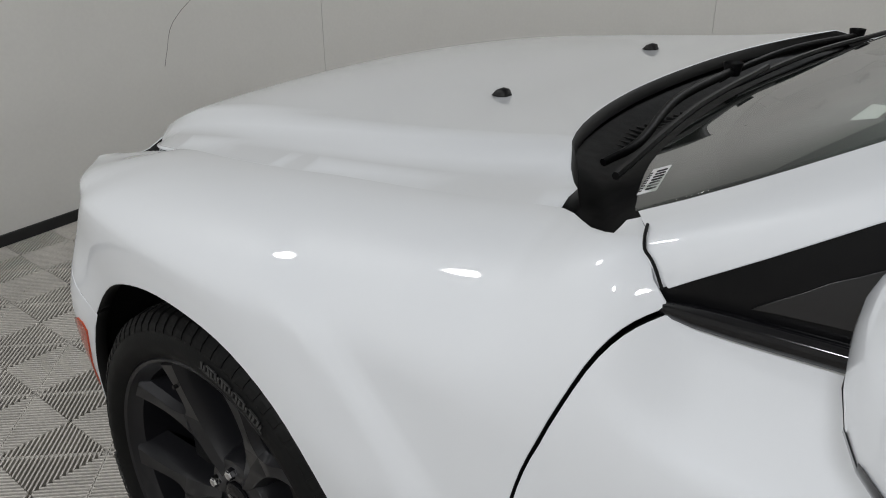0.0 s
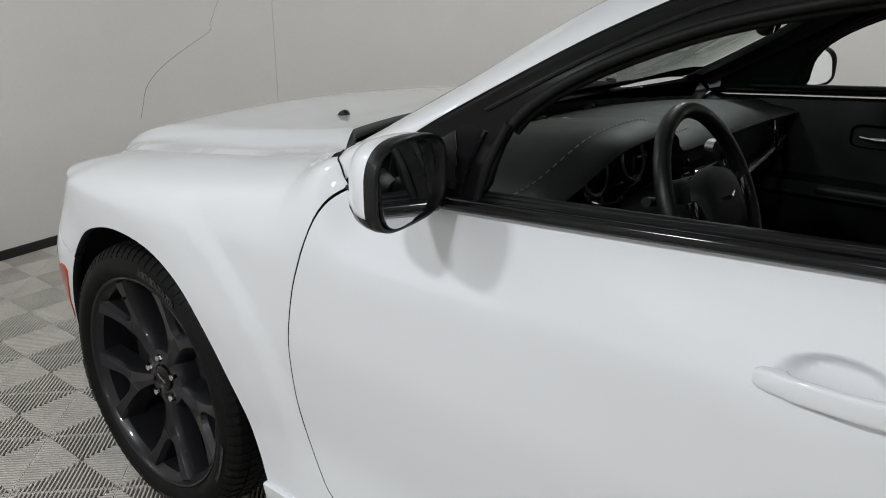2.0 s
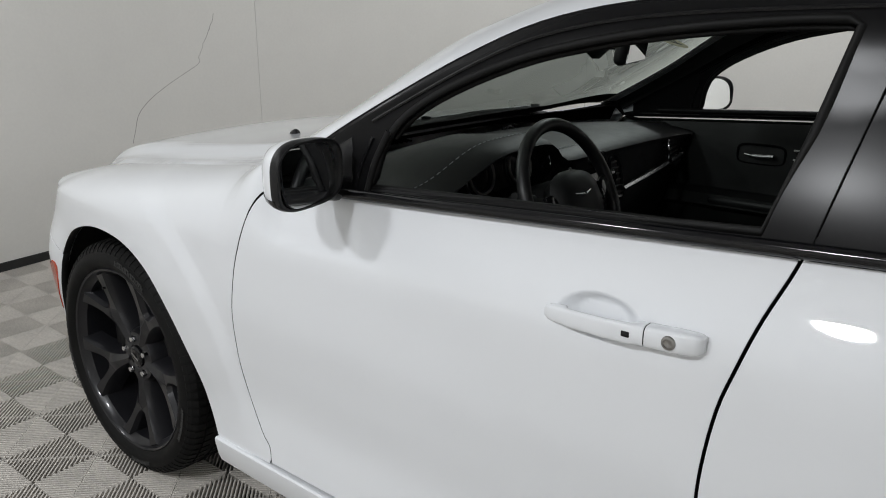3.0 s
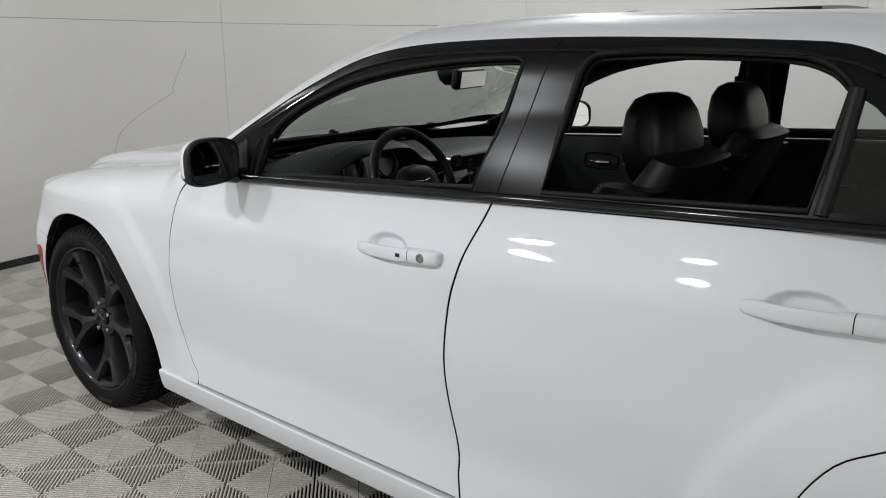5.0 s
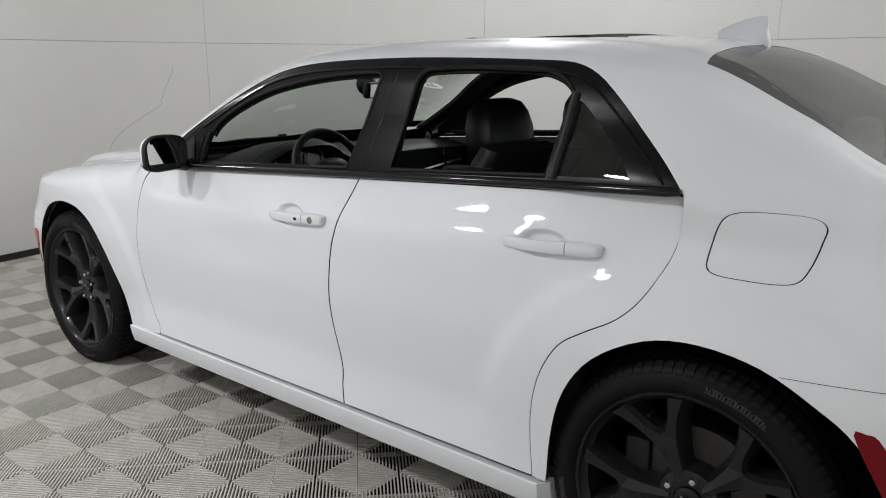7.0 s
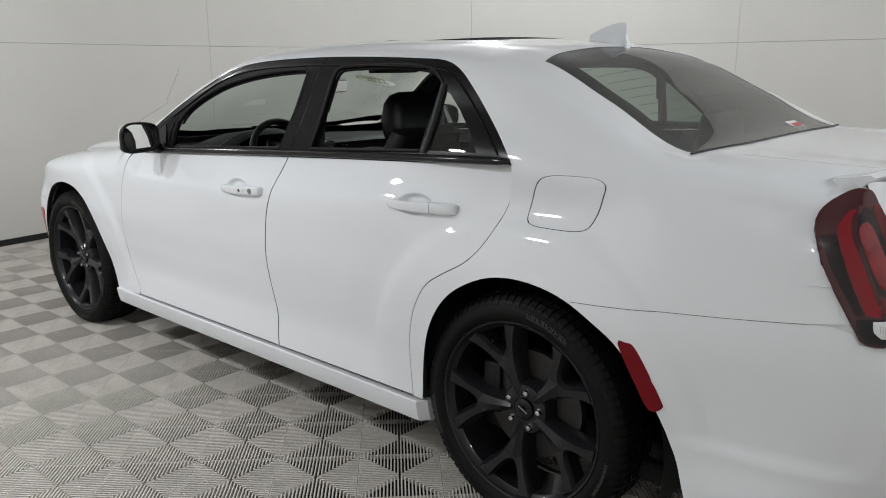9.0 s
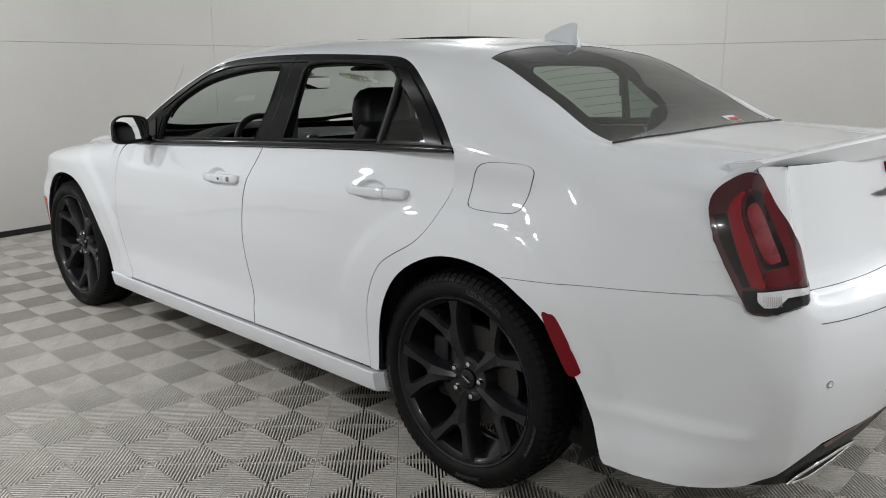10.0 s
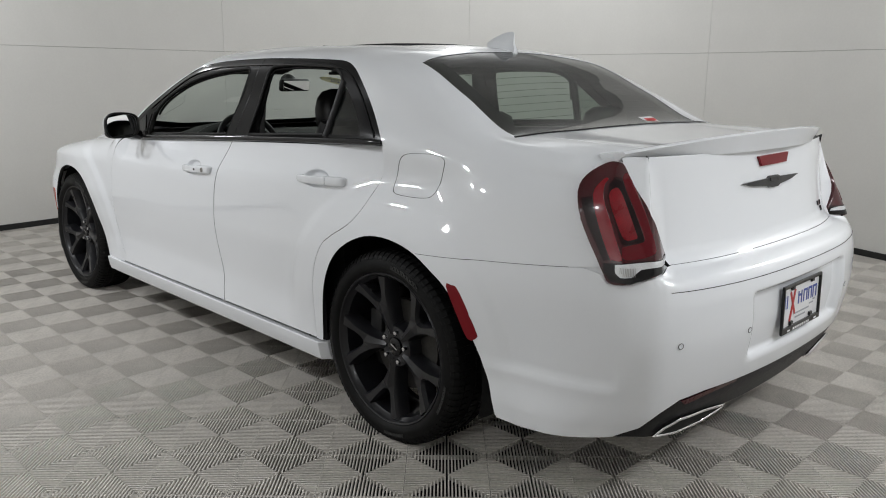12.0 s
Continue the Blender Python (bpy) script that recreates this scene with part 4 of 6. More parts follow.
UPK = np.array(UP)
SPLIT = [(-0.475, 1.4545), (-0.43, 1.27), (-0.395, 1.102), (-0.388, 1.090)]
dlo_front = [tuple(p) for p in DLO if p[0] > -0.47]
dlo_rear = [tuple(p) for p in DLO if p[0] < -0.48]
belt_pts = lambda a, b: [(y, float(belt_low(y)) + 0.001) for y in np.linspace(a, b, 12)]
FWIN = spline([(0.472, 1.056), (0.440, 1.172), (0.345, 1.256), (0.18, 1.330), (0.02, 1.370), (-0.13, 1.394), (-0.28, 1.408), (-0.375, 1.411)], 4)
FWIN = [tuple(p) for p in FWIN] + [(-0.394, 1.400), (-0.362, 1.25), (-0.322, 1.107)]
RWIN = [(-0.513, 1.118), (-0.526, 1.26)] + [tuple(p) for p in spline([(-0.544, 1.380), (-0.562, 1.411), (-0.61, 1.424), (-0.80, 1.431), (-0.98, 1.426), (-1.05, 1.408), (-1.082, 1.388), (-1.103, 1.365)], 3)] + [(-1.090, 1.27), (-1.070, 1.147)]
QWIN = [(-1.122, 1.345), (-1.114, 1.25), (-1.106, 1.150), (-1.318, 1.158), (-1.285, 1.205), (-1.20, 1.285), (-1.145, 1.333)]
ff = [p for p in dlo_front] + [(y, z + 0.011) for y, z in belt_pts(0.772, -0.386)] + SPLIT[::-1][1:]
fr = dlo_rear + SPLIT + belt_pts(-0.392, -1.44)


def trim_patch(name, outer, holes, lift=-0.004, mat=PILLAR, gap=0.025, flange=0.005, label=""):
    lp = [offset(upper_loop(outer) * UPK, 0.002) / UPK] + [upper_loop(h) for h in holes]
    return patch(name, upper_surface, lp, mat, car, gap=gap, stretch=UP, flip=True, lift=lift, flange=flange, mirror=True, label=label)


trim_patch("front_window_frame", ff, [FWIN], label="gloss black front window surround and pillar trim")
trim_patch("rear_window_frame", fr, [RWIN, QWIN], label="gloss black rear window surround and pillar trim")
trim_patch("quarter_glass", QWIN, [], lift=-0.010, mat=QGLASS, flange=0.004, label="small fixed triangular quarter window glass")


def strip(name, pts, r, mat, squash=None, closed=False, sides=8, label=""):
    return both_sides(name, sweep(pts, r, sides, closed, squash), mat, label=label)


# rubber channels round the openings, a proud inner lip, the belt moulding and the divider bar
for loop in (FWIN, RWIN):
    lp = np.array(loop)
    strip("window_channel", np.vstack([on_upper(lp[:, 0], lp[:, 1], -0.010)]), 0.009, SEAL, closed=True)
    small = offset(lp, 0.007)
    top_part = [p for p in small if p[1] > 1.16]
    tp = np.array(top_part)
    strip("window_inner_lip", on_upper(tp[:, 0], tp[:, 1], -0.024), 0.006, SEAL)
yb = np.linspace(0.786, -1.455, 60)
strip("belt_moulding", on_upper(yb, belt_low(yb) + 0.011, 0.002), np.interp(yb, [-1.455, -1.44, 0.74, 0.786], [0.008, 0.0125, 0.0125, 0.006]), GLOSS, label="glossy black belt moulding below the windows")
strip("belt_seal", on_upper(yb[4:-8], belt_low(yb[4:-8]) + 0.028, -0.016), 0.010, SEAL)
dv_ = np.array([(-1.112, 1.362), (-1.104, 1.25), (-1.093, 1.142)])
strip("window_divider_bar", on_upper(dv_[:, 0], dv_[:, 1], -0.006), 0.014, SATIN)
sail = spline([(0.476, 1.056), (0.462, 1.12), (0.437, 1.180)], 6)
sail2 = spline([(0.512, 1.056), (0.500, 1.11), (0.478, 1.165)], 6)
strip("sail_bead", on_upper(sail2[:, 0], sail2[:, 1], -0.003), 0.0045, GLOSS, sides=6)
strip("sail_edge", on_upper(sail[:, 0], sail[:, 1], -0.002), 0.008, SEAL)
trim_patch("sail_panel", [(0.706, 1.050), (0.650, 1.090), (0.590, 1.128), (0.532, 1.162), (0.524, 1.110), (0.522, 1.066), (0.610, 1.058)], [], lift=0.0005, mat=SAIL, flange=0.003, label="dark grey corner panel behind the door mirror")
edge_line = np.array([p for p in DLO if -1.45 < p[0] < 0.77])
inner_line = offset(np.vstack([edge_line, [(0.3, 1.06), (-1.3, 1.14)]]), 0.030)[: len(edge_line)]
sel = inner_line[(inner_line[:, 1] > 1.14) & (inner_line[:, 0] < 0.50)]
strip("frame_bead", on_upper(sel[:, 0], sel[:, 1], -0.002), 0.0035, GLOSS, sides=6)
vs = np.linspace(5.0, 9.0, 40)
gl = upper_surface(rear_bot(vs) + 0.002, vs)
part("rear_glass_seal", sweep(gl + np.array([0, -0.001, 0.001]), 0.004, 6), SEAL, car)

# side mirrors
def mirror_shell(s, low=False):
    tilt = 0.15 if s < 0 else 0.60
    bm = bmesh.new()
    rings = []
    n = 44
    for y, k, dx, dz in ((0.505, 0.965, 0, 0), (0.512, 1.0, 0, 0), (0.530, 0.995, 0.002, 0), (0.552, 0.95, 0.006, -0.001), (0.572, 0.87, 0.012, -0.002), (0.588, 0.75, 0.018, -0.004), (0.600, 0.58, 0.025, -0.006), (0.607, 0.36, 0.030, -0.007), (0.610, 0.10, 0.034, -0.008)):
        ring = []
        for i in range(n):
            a = 2 * math.pi * i / n
            c, d = math.cos(a), math.sin(a)
            e = 2 / 3.6
            x = math.copysign(abs(c) ** e, c) * 0.098
            z = math.copysign(abs(d) ** e, d) * 0.062
            z += 0.006 * (-x / 0.098) - (0.018 if z < 0 else 0.016 * min(1, -x / 0.098) ** 2 if x < 0 else 0.0) * (1 - x / 0.098) * 0.5
            ring.append(bm.verts.new((s * (1.012 - dx - x * k), y + tilt * x * k, 1.114 + z * k + dz)))
        rings.append(ring)
    for a, b in zip(rings, rings[1:]):
        for i in range(n):
            j = (i + 1) % n
            bm.faces.new((a[i], a[j], b[j], b[i]))
    bm.faces.new(rings[-1])
    bmesh.ops.recalc_face_normals(bm, faces=bm.faces)
    smooth_by_angle(bm, 50)
    rim = [v.co.copy() for v in rings[0]]
    if low:
        gone = [f for f in bm.faces if f.calc_center_median().z > 1.075]
        bmesh.ops.delete(bm, geom=gone, context="FACES")
        for v in bm.verts:
            v.co = Vector((s * 1.02, 0.53, 1.12)) + (v.co - Vector((s * 1.02, 0.53, 1.12))) * 1.018
    return bm, rim


for s in (-1, 1):
    bm, rim = mirror_shell(s)
    house = part("side_mirror", bm, PAINT, car, "white door mirror with black bezel")
    c = sum(rim, Vector()) / len(rim)
    loop = [tuple(p) for p in rim]
    bm = bmesh.new()
    sect = ((0.0030, 0.014), (0.0045, 0.004), (0.0035, -0.007), (-0.001, -0.009), (-0.005, -0.007), (-0.0060, 0.000), (-0.0060, 0.010))
    cols = []
    for p in rim:
        o = (p - c)
        o.y = 0
        o.normalize()
        cols.append([bm.verts.new(p + o * a + Vector((0, b, 0))) for a, b in sect])
    for k in range(len(cols)):
        for i in range(len(sect) - 1):
            a, b = cols[k], cols[(k + 1) % len(cols)]
            bm.faces.new((a[i], a[i + 1], b[i + 1], b[i]))
    bmesh.ops.recalc_face_normals(bm, faces=bm.faces)
    smooth_by_angle(bm, 60)
    part("bezel", bm, SATIN, house, "black mirror bezel")
    bm = bmesh.new()
    vs_ = [bm.verts.new(c + (p - c) * 0.95 + Vector((0, -0.001, 0))) for p in rim]
    f = bm.faces.new(vs_)
    ex_ = bmesh.ops.extrude_face_region(bm, geom=[f])
    bmesh.ops.translate(bm, vec=(0, 0.006, 0), verts=[g for g in ex_["geom"] if isinstance(g, bmesh.types.BMVert)])
    bmesh.ops.rotate(bm, cent=c, matrix=Matrix.Rotation(radians(7.0 if s < 0 else 0.0), 3, "Z") @ Matrix.Rotation(radians(-6.0), 3, "X"), verts=bm.verts)
    bmesh.ops.recalc_face_normals(bm, faces=bm.faces)
    part("mirror_glass", bm, MIRROR, house, "convex mirror glass")
    bm, _ = mirror_shell(s, True)
    part("lower_cover", bm, GLOSS, house, "gloss black lower mirror cover")
    bm = sweep([(s * 0.955, 0.545, 1.066), (s * 0.93, 0.555, 1.056), (s * 0.895, 0.56, 1.050)], [0.026, 0.024, 0.026], 12)
    part("mirror_foot", bm, GLOSS, house)

# door handles
def handle(y0, y1, z, slope, with_lock):
    """Pull handle from y0 back to y1: a bowed grip and an end cap, over the hollow in the door."""
    base_at = lambda u: side_surface(np.atleast_1d(t_of_y(y0 + (y1 - y0) * u)), np.full(1, z + slope * u), cups=0.0)[0]

    def run(u0, u1, n):
        bm = bmesh.new()
        rings = []
        for u in np.linspace(u0, u1, n):
            p = base_at(u)
            out = float(np.interp(u, [0, 0.05, 0.20, 0.42, 0.66, 0.90, 0.975, 1.0], [0.007, 0.013, 0.022, 0.029, 0.029, 0.026, 0.020, 0.012]))
            tall = float(np.interp(u, [0, 0.025, 0.08, 0.35, 0.66, 0.86, 0.97, 1.0], [0.009, 0.0135, 0.0155, 0.0160, 0.0180, 0.0190, 0.0175, 0.012]))
            back = out - 0.013 if 0.16 < u < 0.62 else -0.006
            ring = []
            for k in range(18):
                a = 2 * math.pi * k / 18
                c, d = math.cos(a), math.sin(a)
                mid, depth = (out + back) / 2, (out - back) / 2
                x = mid + math.copysign(abs(c) ** 0.62, c) * depth
                zz = math.copysign(abs(d) ** 0.5, d) * tall
                ring.append(bm.verts.new((p[0] - x, p[1], z + slope * u + zz)))
            rings.append(ring)
        for a, b in zip(rings, rings[1:]):
            for i in range(18):
                j = (i + 1) % 18
                bm.faces.new((a[i], a[j], b[j], b[i]))
        bm.faces.new(rings[0])
        bm.faces.new(rings[-1])
        bmesh.ops.recalc_face_normals(bm, faces=bm.faces)
        smooth_by_angle(bm, 42)
        return bm

    def twin(name, bm, mat, pair, label=""):
        made = both_sides(name, bm, mat, label=label)
        for o, mate in zip(made, pair):
            o.parent = mate
    pair = both_sides("door_handle", run(0.0, 0.678, 26), PAINT, label="white pull door handle")
    twin("end_cap", run(0.686, 1.0, 16), PAINT, pair)
    bm = run(0.660, 0.70, 4)
    bmesh.ops.scale(bm, vec=(0.9985, 1, 1), verts=bm.verts)
    for v in bm.verts:
        v.co.z = z + slope * 0.68 + (v.co.z - z - slope * 0.68) * 0.95
    twin("seam", bm, SEAL, pair)
    if with_lock:
        p = base_at(0.825)
        at = (p[0] - 0.0268, p[1], z + slope * 0.825)
        bm = revolve([(-0.0004, 0.0001), (-0.0015, 0.0065), (-0.0030, 0.0072), (-0.0022, 0.0105), (0.0005, 0.0118), (0.004, 0.0118)], 24)
        bmesh.ops.translate(bm, vec=at, verts=bm.verts)
        twin("lock", bm, STEEL, pair, "round metal key lock")
        q = base_at(0.575)
        twin("lock_button", box_bm((0.006, 0.0145, 0.0100), (q[0] - 0.0275, q[1], z + slope * 0.575), 0.002), SATIN, pair, "small black touch button")
    return pair


HANDLES = ((-0.002, -0.283, 0.925, 0.013, True), (-0.992, -1.272, 0.972, 0.005, False))
for h in HANDLES:
    handle(*h)


# ---- car: tail ----
LAMP = [(5.335, 1.046), (5.350, 1.095), (5.402, 1.130), (5.440, 1.136), (5.475, 1.124), (5.552, 1.040), (5.640, 0.935), (5.722, 0.842), (5.712, 0.836), (5.62, 0.822), (5.512, 0.797), (5.470, 0.800), (5.448, 0.830), (5.372, 0.951)]
ridge_t = curve([0.80, 0.86, 0.90, 0.96, 1.035, 1.075, 1.105, 1.14], [5.530, 5.505, 5.485, 5.455, 5.417, 5.412, 5.424, 5.45])


def lamp_surface(t, v):
    """The lens: it follows the corner, stays proud of the bumper's ledge and folds along an upright ridge."""
    tt, vv = np.asarray(t, float), np.asarray(v, float)
    p = side_surface(tt, vv, lamp=True)
    fold = 0.010 * np.clip(1 - np.abs(tt - ridge_t(vv)) / 0.075, 0, 1)
    return p + np.stack([-0.6 * fold, -0.8 * fold, 0 * fold], -1)


BEZEL = material("black_lamp_bezel", (0.008, 0.002, 0.003), rough=0.16, coat=0.3, spec=0.3)
GUIDE = material("red_light_guide", (0.20, 0.002, 0.008), rough=0.22, coat=0.4, spec=0.3)
GUIDE_DIM = material("dim_red_light_guide", (0.10, 0.0015, 0.006), rough=0.2, coat=0.4, spec=0.3)
FACETS = material("red_reflector", (0.16, 0.002, 0.006), rough=0.3, bump=0.0008, scale=320, vary=0.5, spec=0.2, coat=0.3)
RIBBED = material("ribbed_clear_lens", (0.62, 0.63, 0.64), rough=0.2, coat=1.0, bump=0.002, scale=240, vary=0.15)
LENS = spline(LAMP, 3, closed=True)
lamp_pair = patch("tail_lamp", lamp_surface, [LENS], DARKRED, car, gap=0.014, lift=0.012, flange=0.05, mirror=True, label="dark red tail lamp with clear lower strip")


def lamp_piece(name, loop, mat, lift, label="", flange=0.003):
    a, b = patch(name, lamp_surface, [loop], mat, car, gap=0.012, lift=lift, flange=flange, mirror=True, label=label)
    a.parent, b.parent = lamp_pair
    return a, b


lamp_piece("outer_bezel", [(5.350, 1.030), (5.379, 1.036), (5.417, 0.948), (5.462, 0.861), (5.447, 0.858), (5.385, 0.955)], BEZEL, 0.0128, "black band inside the lens")
lamp_piece("inner_bezel", [(5.424, 1.035), (5.424, 1.075), (5.440, 1.095), (5.466, 1.092), (5.484, 1.064), (5.529, 1.001), (5.565, 0.930), (5.569, 0.911), (5.507, 0.902), (5.490, 0.907), (5.461, 0.963)], BEZEL, 0.0128, "black band inside the lens")
lamp_piece("light_guide", spline([(5.383, 1.040), (5.420, 0.950), (5.464, 0.868), (5.472, 0.862), (5.500, 0.862), (5.482, 0.900), (5.451, 0.963), (5.415, 1.030), (5.410, 1.070), (5.416, 1.090), (5.398, 1.078)], 3, closed=True), GUIDE, 0.0136, "bright red light guide")
lamp_piece("light_guide", spline([(5.512, 0.862), (5.598, 0.874), (5.612, 0.900), (5.575, 0.985), (5.528, 1.066), (5.492, 1.104), (5.472, 1.094), (5.488, 1.066), (5.532, 1.003), (5.566, 0.935), (5.569, 0.909), (5.509, 0.898), (5.495, 0.890)], 3, closed=True), GUIDE_DIM, 0.0136, "deep red light guide")
lamp_piece("inner_reflector", spline([(5.428, 1.040), (5.448, 1.062), (5.470, 1.050), (5.500, 1.008), (5.525, 0.965), (5.545, 0.925), (5.536, 0.918), (5.500, 0.918), (5.464, 0.968)], 3, closed=True), FACETS, 0.0138, "red faceted reflector")
lamp_piece("lamp_base", [(5.447, 0.851), (5.500, 0.853), (5.600, 0.860), (5.700, 0.864), (5.717, 0.838), (5.620, 0.824), (5.530, 0.799), (5.474, 0.802), (5.453, 0.828)], GLOSS, 0.0134, "black lamp corner")
lamp_piece("reverse_lens", [(5.482, 0.848), (5.560, 0.853), (5.660, 0.860), (5.694, 0.856), (5.698, 0.848), (5.620, 0.843), (5.560, 0.836), (5.530, 0.815), (5.502, 0.814), (5.486, 0.826)], RIBBED, 0.0146, "clear ribbed reverse lens")
for k in range(10):
    tk = 5.492 + 0.0052 * k
    ln = lamp_surface(np.full(4, tk), np.linspace(0.822 if k > 1 else 0.830, 0.845, 4)) + np.array([-0.010, -0.013, 0])
    for lamp, sg in zip(lamp_pair, (1, -1)):
        part("lens_rib", sweep([(q[0] * sg, q[1], q[2]) for q in ln], 0.0011, 5), STEEL, lamp)

patch("lamp_pocket", side_surface, [offset(np.array(LAMP), -0.022)], PAINT, car, gap=0.02, lift=-0.013, flange=0, mirror=True)
patch("lamp_bracket", side_surface, [[(5.34, 0.765), (5.50, 0.765), (5.50, 0.87), (5.34, 0.87)]], PAINT, car, gap=0.02, lift=-0.005, flange=0, mirror=True)
patch("corner_pocket", upper_surface, [[(-2.27, 4.85), (-2.27, 5.7), (-2.44, 5.7), (-2.42, 4.85)]], PAINT, car, gap=0.02, stretch=UP, flip=True, lift=-0.024, flange=0, mirror=True)

# reflectors beside the wheels
def side_piece(name, pts, mat, lift, label, mirror=True):
    return patch(name, side_surface, [side_loop(spline(pts, 3, closed=True))], mat, car, gap=0.02, lift=lift, flange=0.008, mirror=mirror, label=label)


side_piece("rear_side_marker", [(-1.893, 0.697), (-1.915, 0.703), (-1.937, 0.697), (-1.976, 0.640), (-2.020, 0.560), (-2.020, 0.543), (-1.988, 0.533), (-1.945, 0.600)], REDLENS, 0.003, "red side marker lens behind the rear wheel")
side_piece("front_side_marker", [(1.893, 0.600), (1.940, 0.606), (1.985, 0.520), (2.002, 0.440), (1.965, 0.425), (1.945, 0.470)], ORANGE, 0.003, "orange side marker lens ahead of the front wheel")

# spoiler
bm = bmesh.new()
rings = []
for u in np.linspace(-1, 1, 49):
    x = 0.732 * u
    a = abs(u)
    yb_ = -2.590 + 0.180 * a ** 2.2
    yf = -2.312 - 0.04 * (1 - a)
    zb_ = 1.156 - 0.010 * a ** 2
    lift_ = 0.022 + 0.042 * (1 - a ** 2.4)
    sec = [(yf, zb_ + 0.010), (yf - 0.06, zb_ + 0.014 + lift_ * 0.12), ((yf + yb_) / 2 - 0.03, zb_ + 0.010 + lift_ * 0.50), (yb_ + 0.030, zb_ + lift_ * 0.95), (yb_ + 0.010, zb_ + lift_), (yb_, zb_ + lift_ - 0.005),
           (yb_ + 0.006, zb_ + lift_ * 0.72 - 0.004), (yb_ + 0.018, zb_ + lift_ * 0.35 - 0.004), (yb_ + 0.026, zb_ - 0.006), (yb_ + 0.060, zb_ - 0.012), (yf - 0.02, zb_ - 0.012)]
    rings.append([bm.verts.new((x, y, z)) for y, z in sec])
for a, b in zip(rings, rings[1:]):
    for i in range(11):
        j = (i + 1) % 11
        bm.faces.new((a[i], a[j], b[j], b[i]))
bm.faces.new(rings[0])
bm.faces.new(rings[-1])
bmesh.ops.recalc_face_normals(bm, faces=bm.faces)
smooth_by_angle(bm, 55)
part("spoiler", bm, PAINT, car, "white lip spoiler on the trunk lid")


def on_tail(x, z, lift=0.0):
    """A place on the tail at (x, z)."""
    t = t_of_x(abs(x))
    t = np.array([t if x <= 0 else 2 * TMAX - t])
    v = np.array([float(z)])
    p = side_surface(t, v)[0]
    n = np.cross(side_surface(t + 1e-3, v)[0] - side_surface(t - 1e-3, v)[0], side_surface(t, v + 1e-3)[0] - side_surface(t, v - 1e-3)[0])
    return Vector(p + n / np.linalg.norm(n) * lift)


def tail_plate(name, outline, mat, lift, thick, parent=None, label=""):
    """A small flat piece that follows the tail; outline in (x, z)."""
    bm = bmesh.new()
    a = [bm.verts.new(on_tail(x, z, lift)) for x, z in outline]
    b = [bm.verts.new(on_tail(x, z, lift - thick)) for x, z in outline]
    n = len(a)
    bm.faces.new(a)
    bm.faces.new(b[::-1])
    for i in range(n):
        bm.faces.new((a[i], b[i], b[(i + 1) % n], a[(i + 1) % n]))
    bmesh.ops.recalc_face_normals(bm, faces=bm.faces)
    bmesh.ops.triangulate(bm, faces=[f for f in bm.faces if len(f.verts) > 4])
    return part(name, bm, mat, parent or car, label)


tail_plate("brake_light", [(-0.125, 1.126), (0.125, 1.128), (0.108, 1.094), (-0.100, 1.092)], REDLENS, 0.010, 0.02, label="red high brake light below the spoiler")
wing = [(-0.238, 1.041), (-0.05, 1.046), (-0.032, 1.053), (0.03, 1.053), (0.05, 1.046), (0.228, 1.042), (0.16, 1.029), (0.05, 1.019), (0.03, 1.012), (-0.03, 1.012), (-0.05, 1.019), (-0.17, 1.028)]
emblem = tail_plate("emblem", wing, material("dark_emblem", (0.03, 0.03, 0.032), rough=0.3, metal=0.6), 0.010, 0.014, label="dark grey winged emblem")
tail_plate("emblem_bar", [(-0.035, 1.046), (0.03, 1.046), (0.03, 1.034), (-0.035, 1.034)], GLOSS, 0.012, 0.004, emblem)
for x0, x1, z0, z1 in ((0.500, 0.515, 0.892, 0.910), (0.520, 0.535, 0.892, 0.910), (0.540, 0.555, 0.892, 0.910), (0.545, 0.566, 0.866, 0.886)):
    tail_plate("badge", [(x0, z1), (x1, z1), (x1 + 0.002, z0), (x0 + 0.002, z0)], GLOSS, 0.005, 0.006, label="small black model badge")
for x in (-0.715, -0.413, 0.413, 0.715):
    p = on_tail(x, 0.611, 0.0015)
    o = on_tail(x, 0.611, 1.0)
    m = Matrix.Translation(p) @ (o - p).to_track_quat("-X", "Z").to_matrix().to_4x4()
    bm = revolve([(0.002, 0.0001), (-0.001, 0.0055), (-0.0012, 0.0075), (0.0, 0.0085), (0.004, 0.0087)], 24)
    bmesh.ops.transform(bm, matrix=m, verts=bm.verts)
    ps = part("parking_sensor", bm, PAINT, car)
    ring = [tuple(m @ Vector((-0.0005, 0.0090 * math.cos(a), 0.0090 * math.sin(a)))) for a in np.linspace(0, 2 * math.pi, 25)[:-1]]
    part("sensor_ring", sweep(ring, 0.0009, 5, True), SEAL, ps)

# bumper top line and step pad
stp = [on_tail(x, 0.772 + 0.02 * 0, 0.0006) for x in np.linspace(-0.745, 0.745, 50)]
part("step_pad_seam", sweep([tuple(p) for p in stp], 0.0012, 5), SEAL, car)

# number plate in its recess
PLATE_WHITE = material("plate_white", (0.75, 0.75, 0.76), rough=0.35, vary=0.05, scale=60)
BLUE = material("plate_blue_print", (0.03, 0.06, 0.30), rough=0.4)
RED = material("plate_red_print", (0.45, 0.02, 0.02), rough=0.4)
GREYP = material("plate_grey_print", (0.35, 0.36, 0.38), rough=0.5)
plate = new("licence_plate")
plate.matrix_basis = Matrix.Translation((0.0, -2.693, 0.618)) @ Matrix.Rotation(radians(-1.5), 4, "X")
plate.parent = car
tagged(plate, "white dealer plate with blue and red print in a black frame")


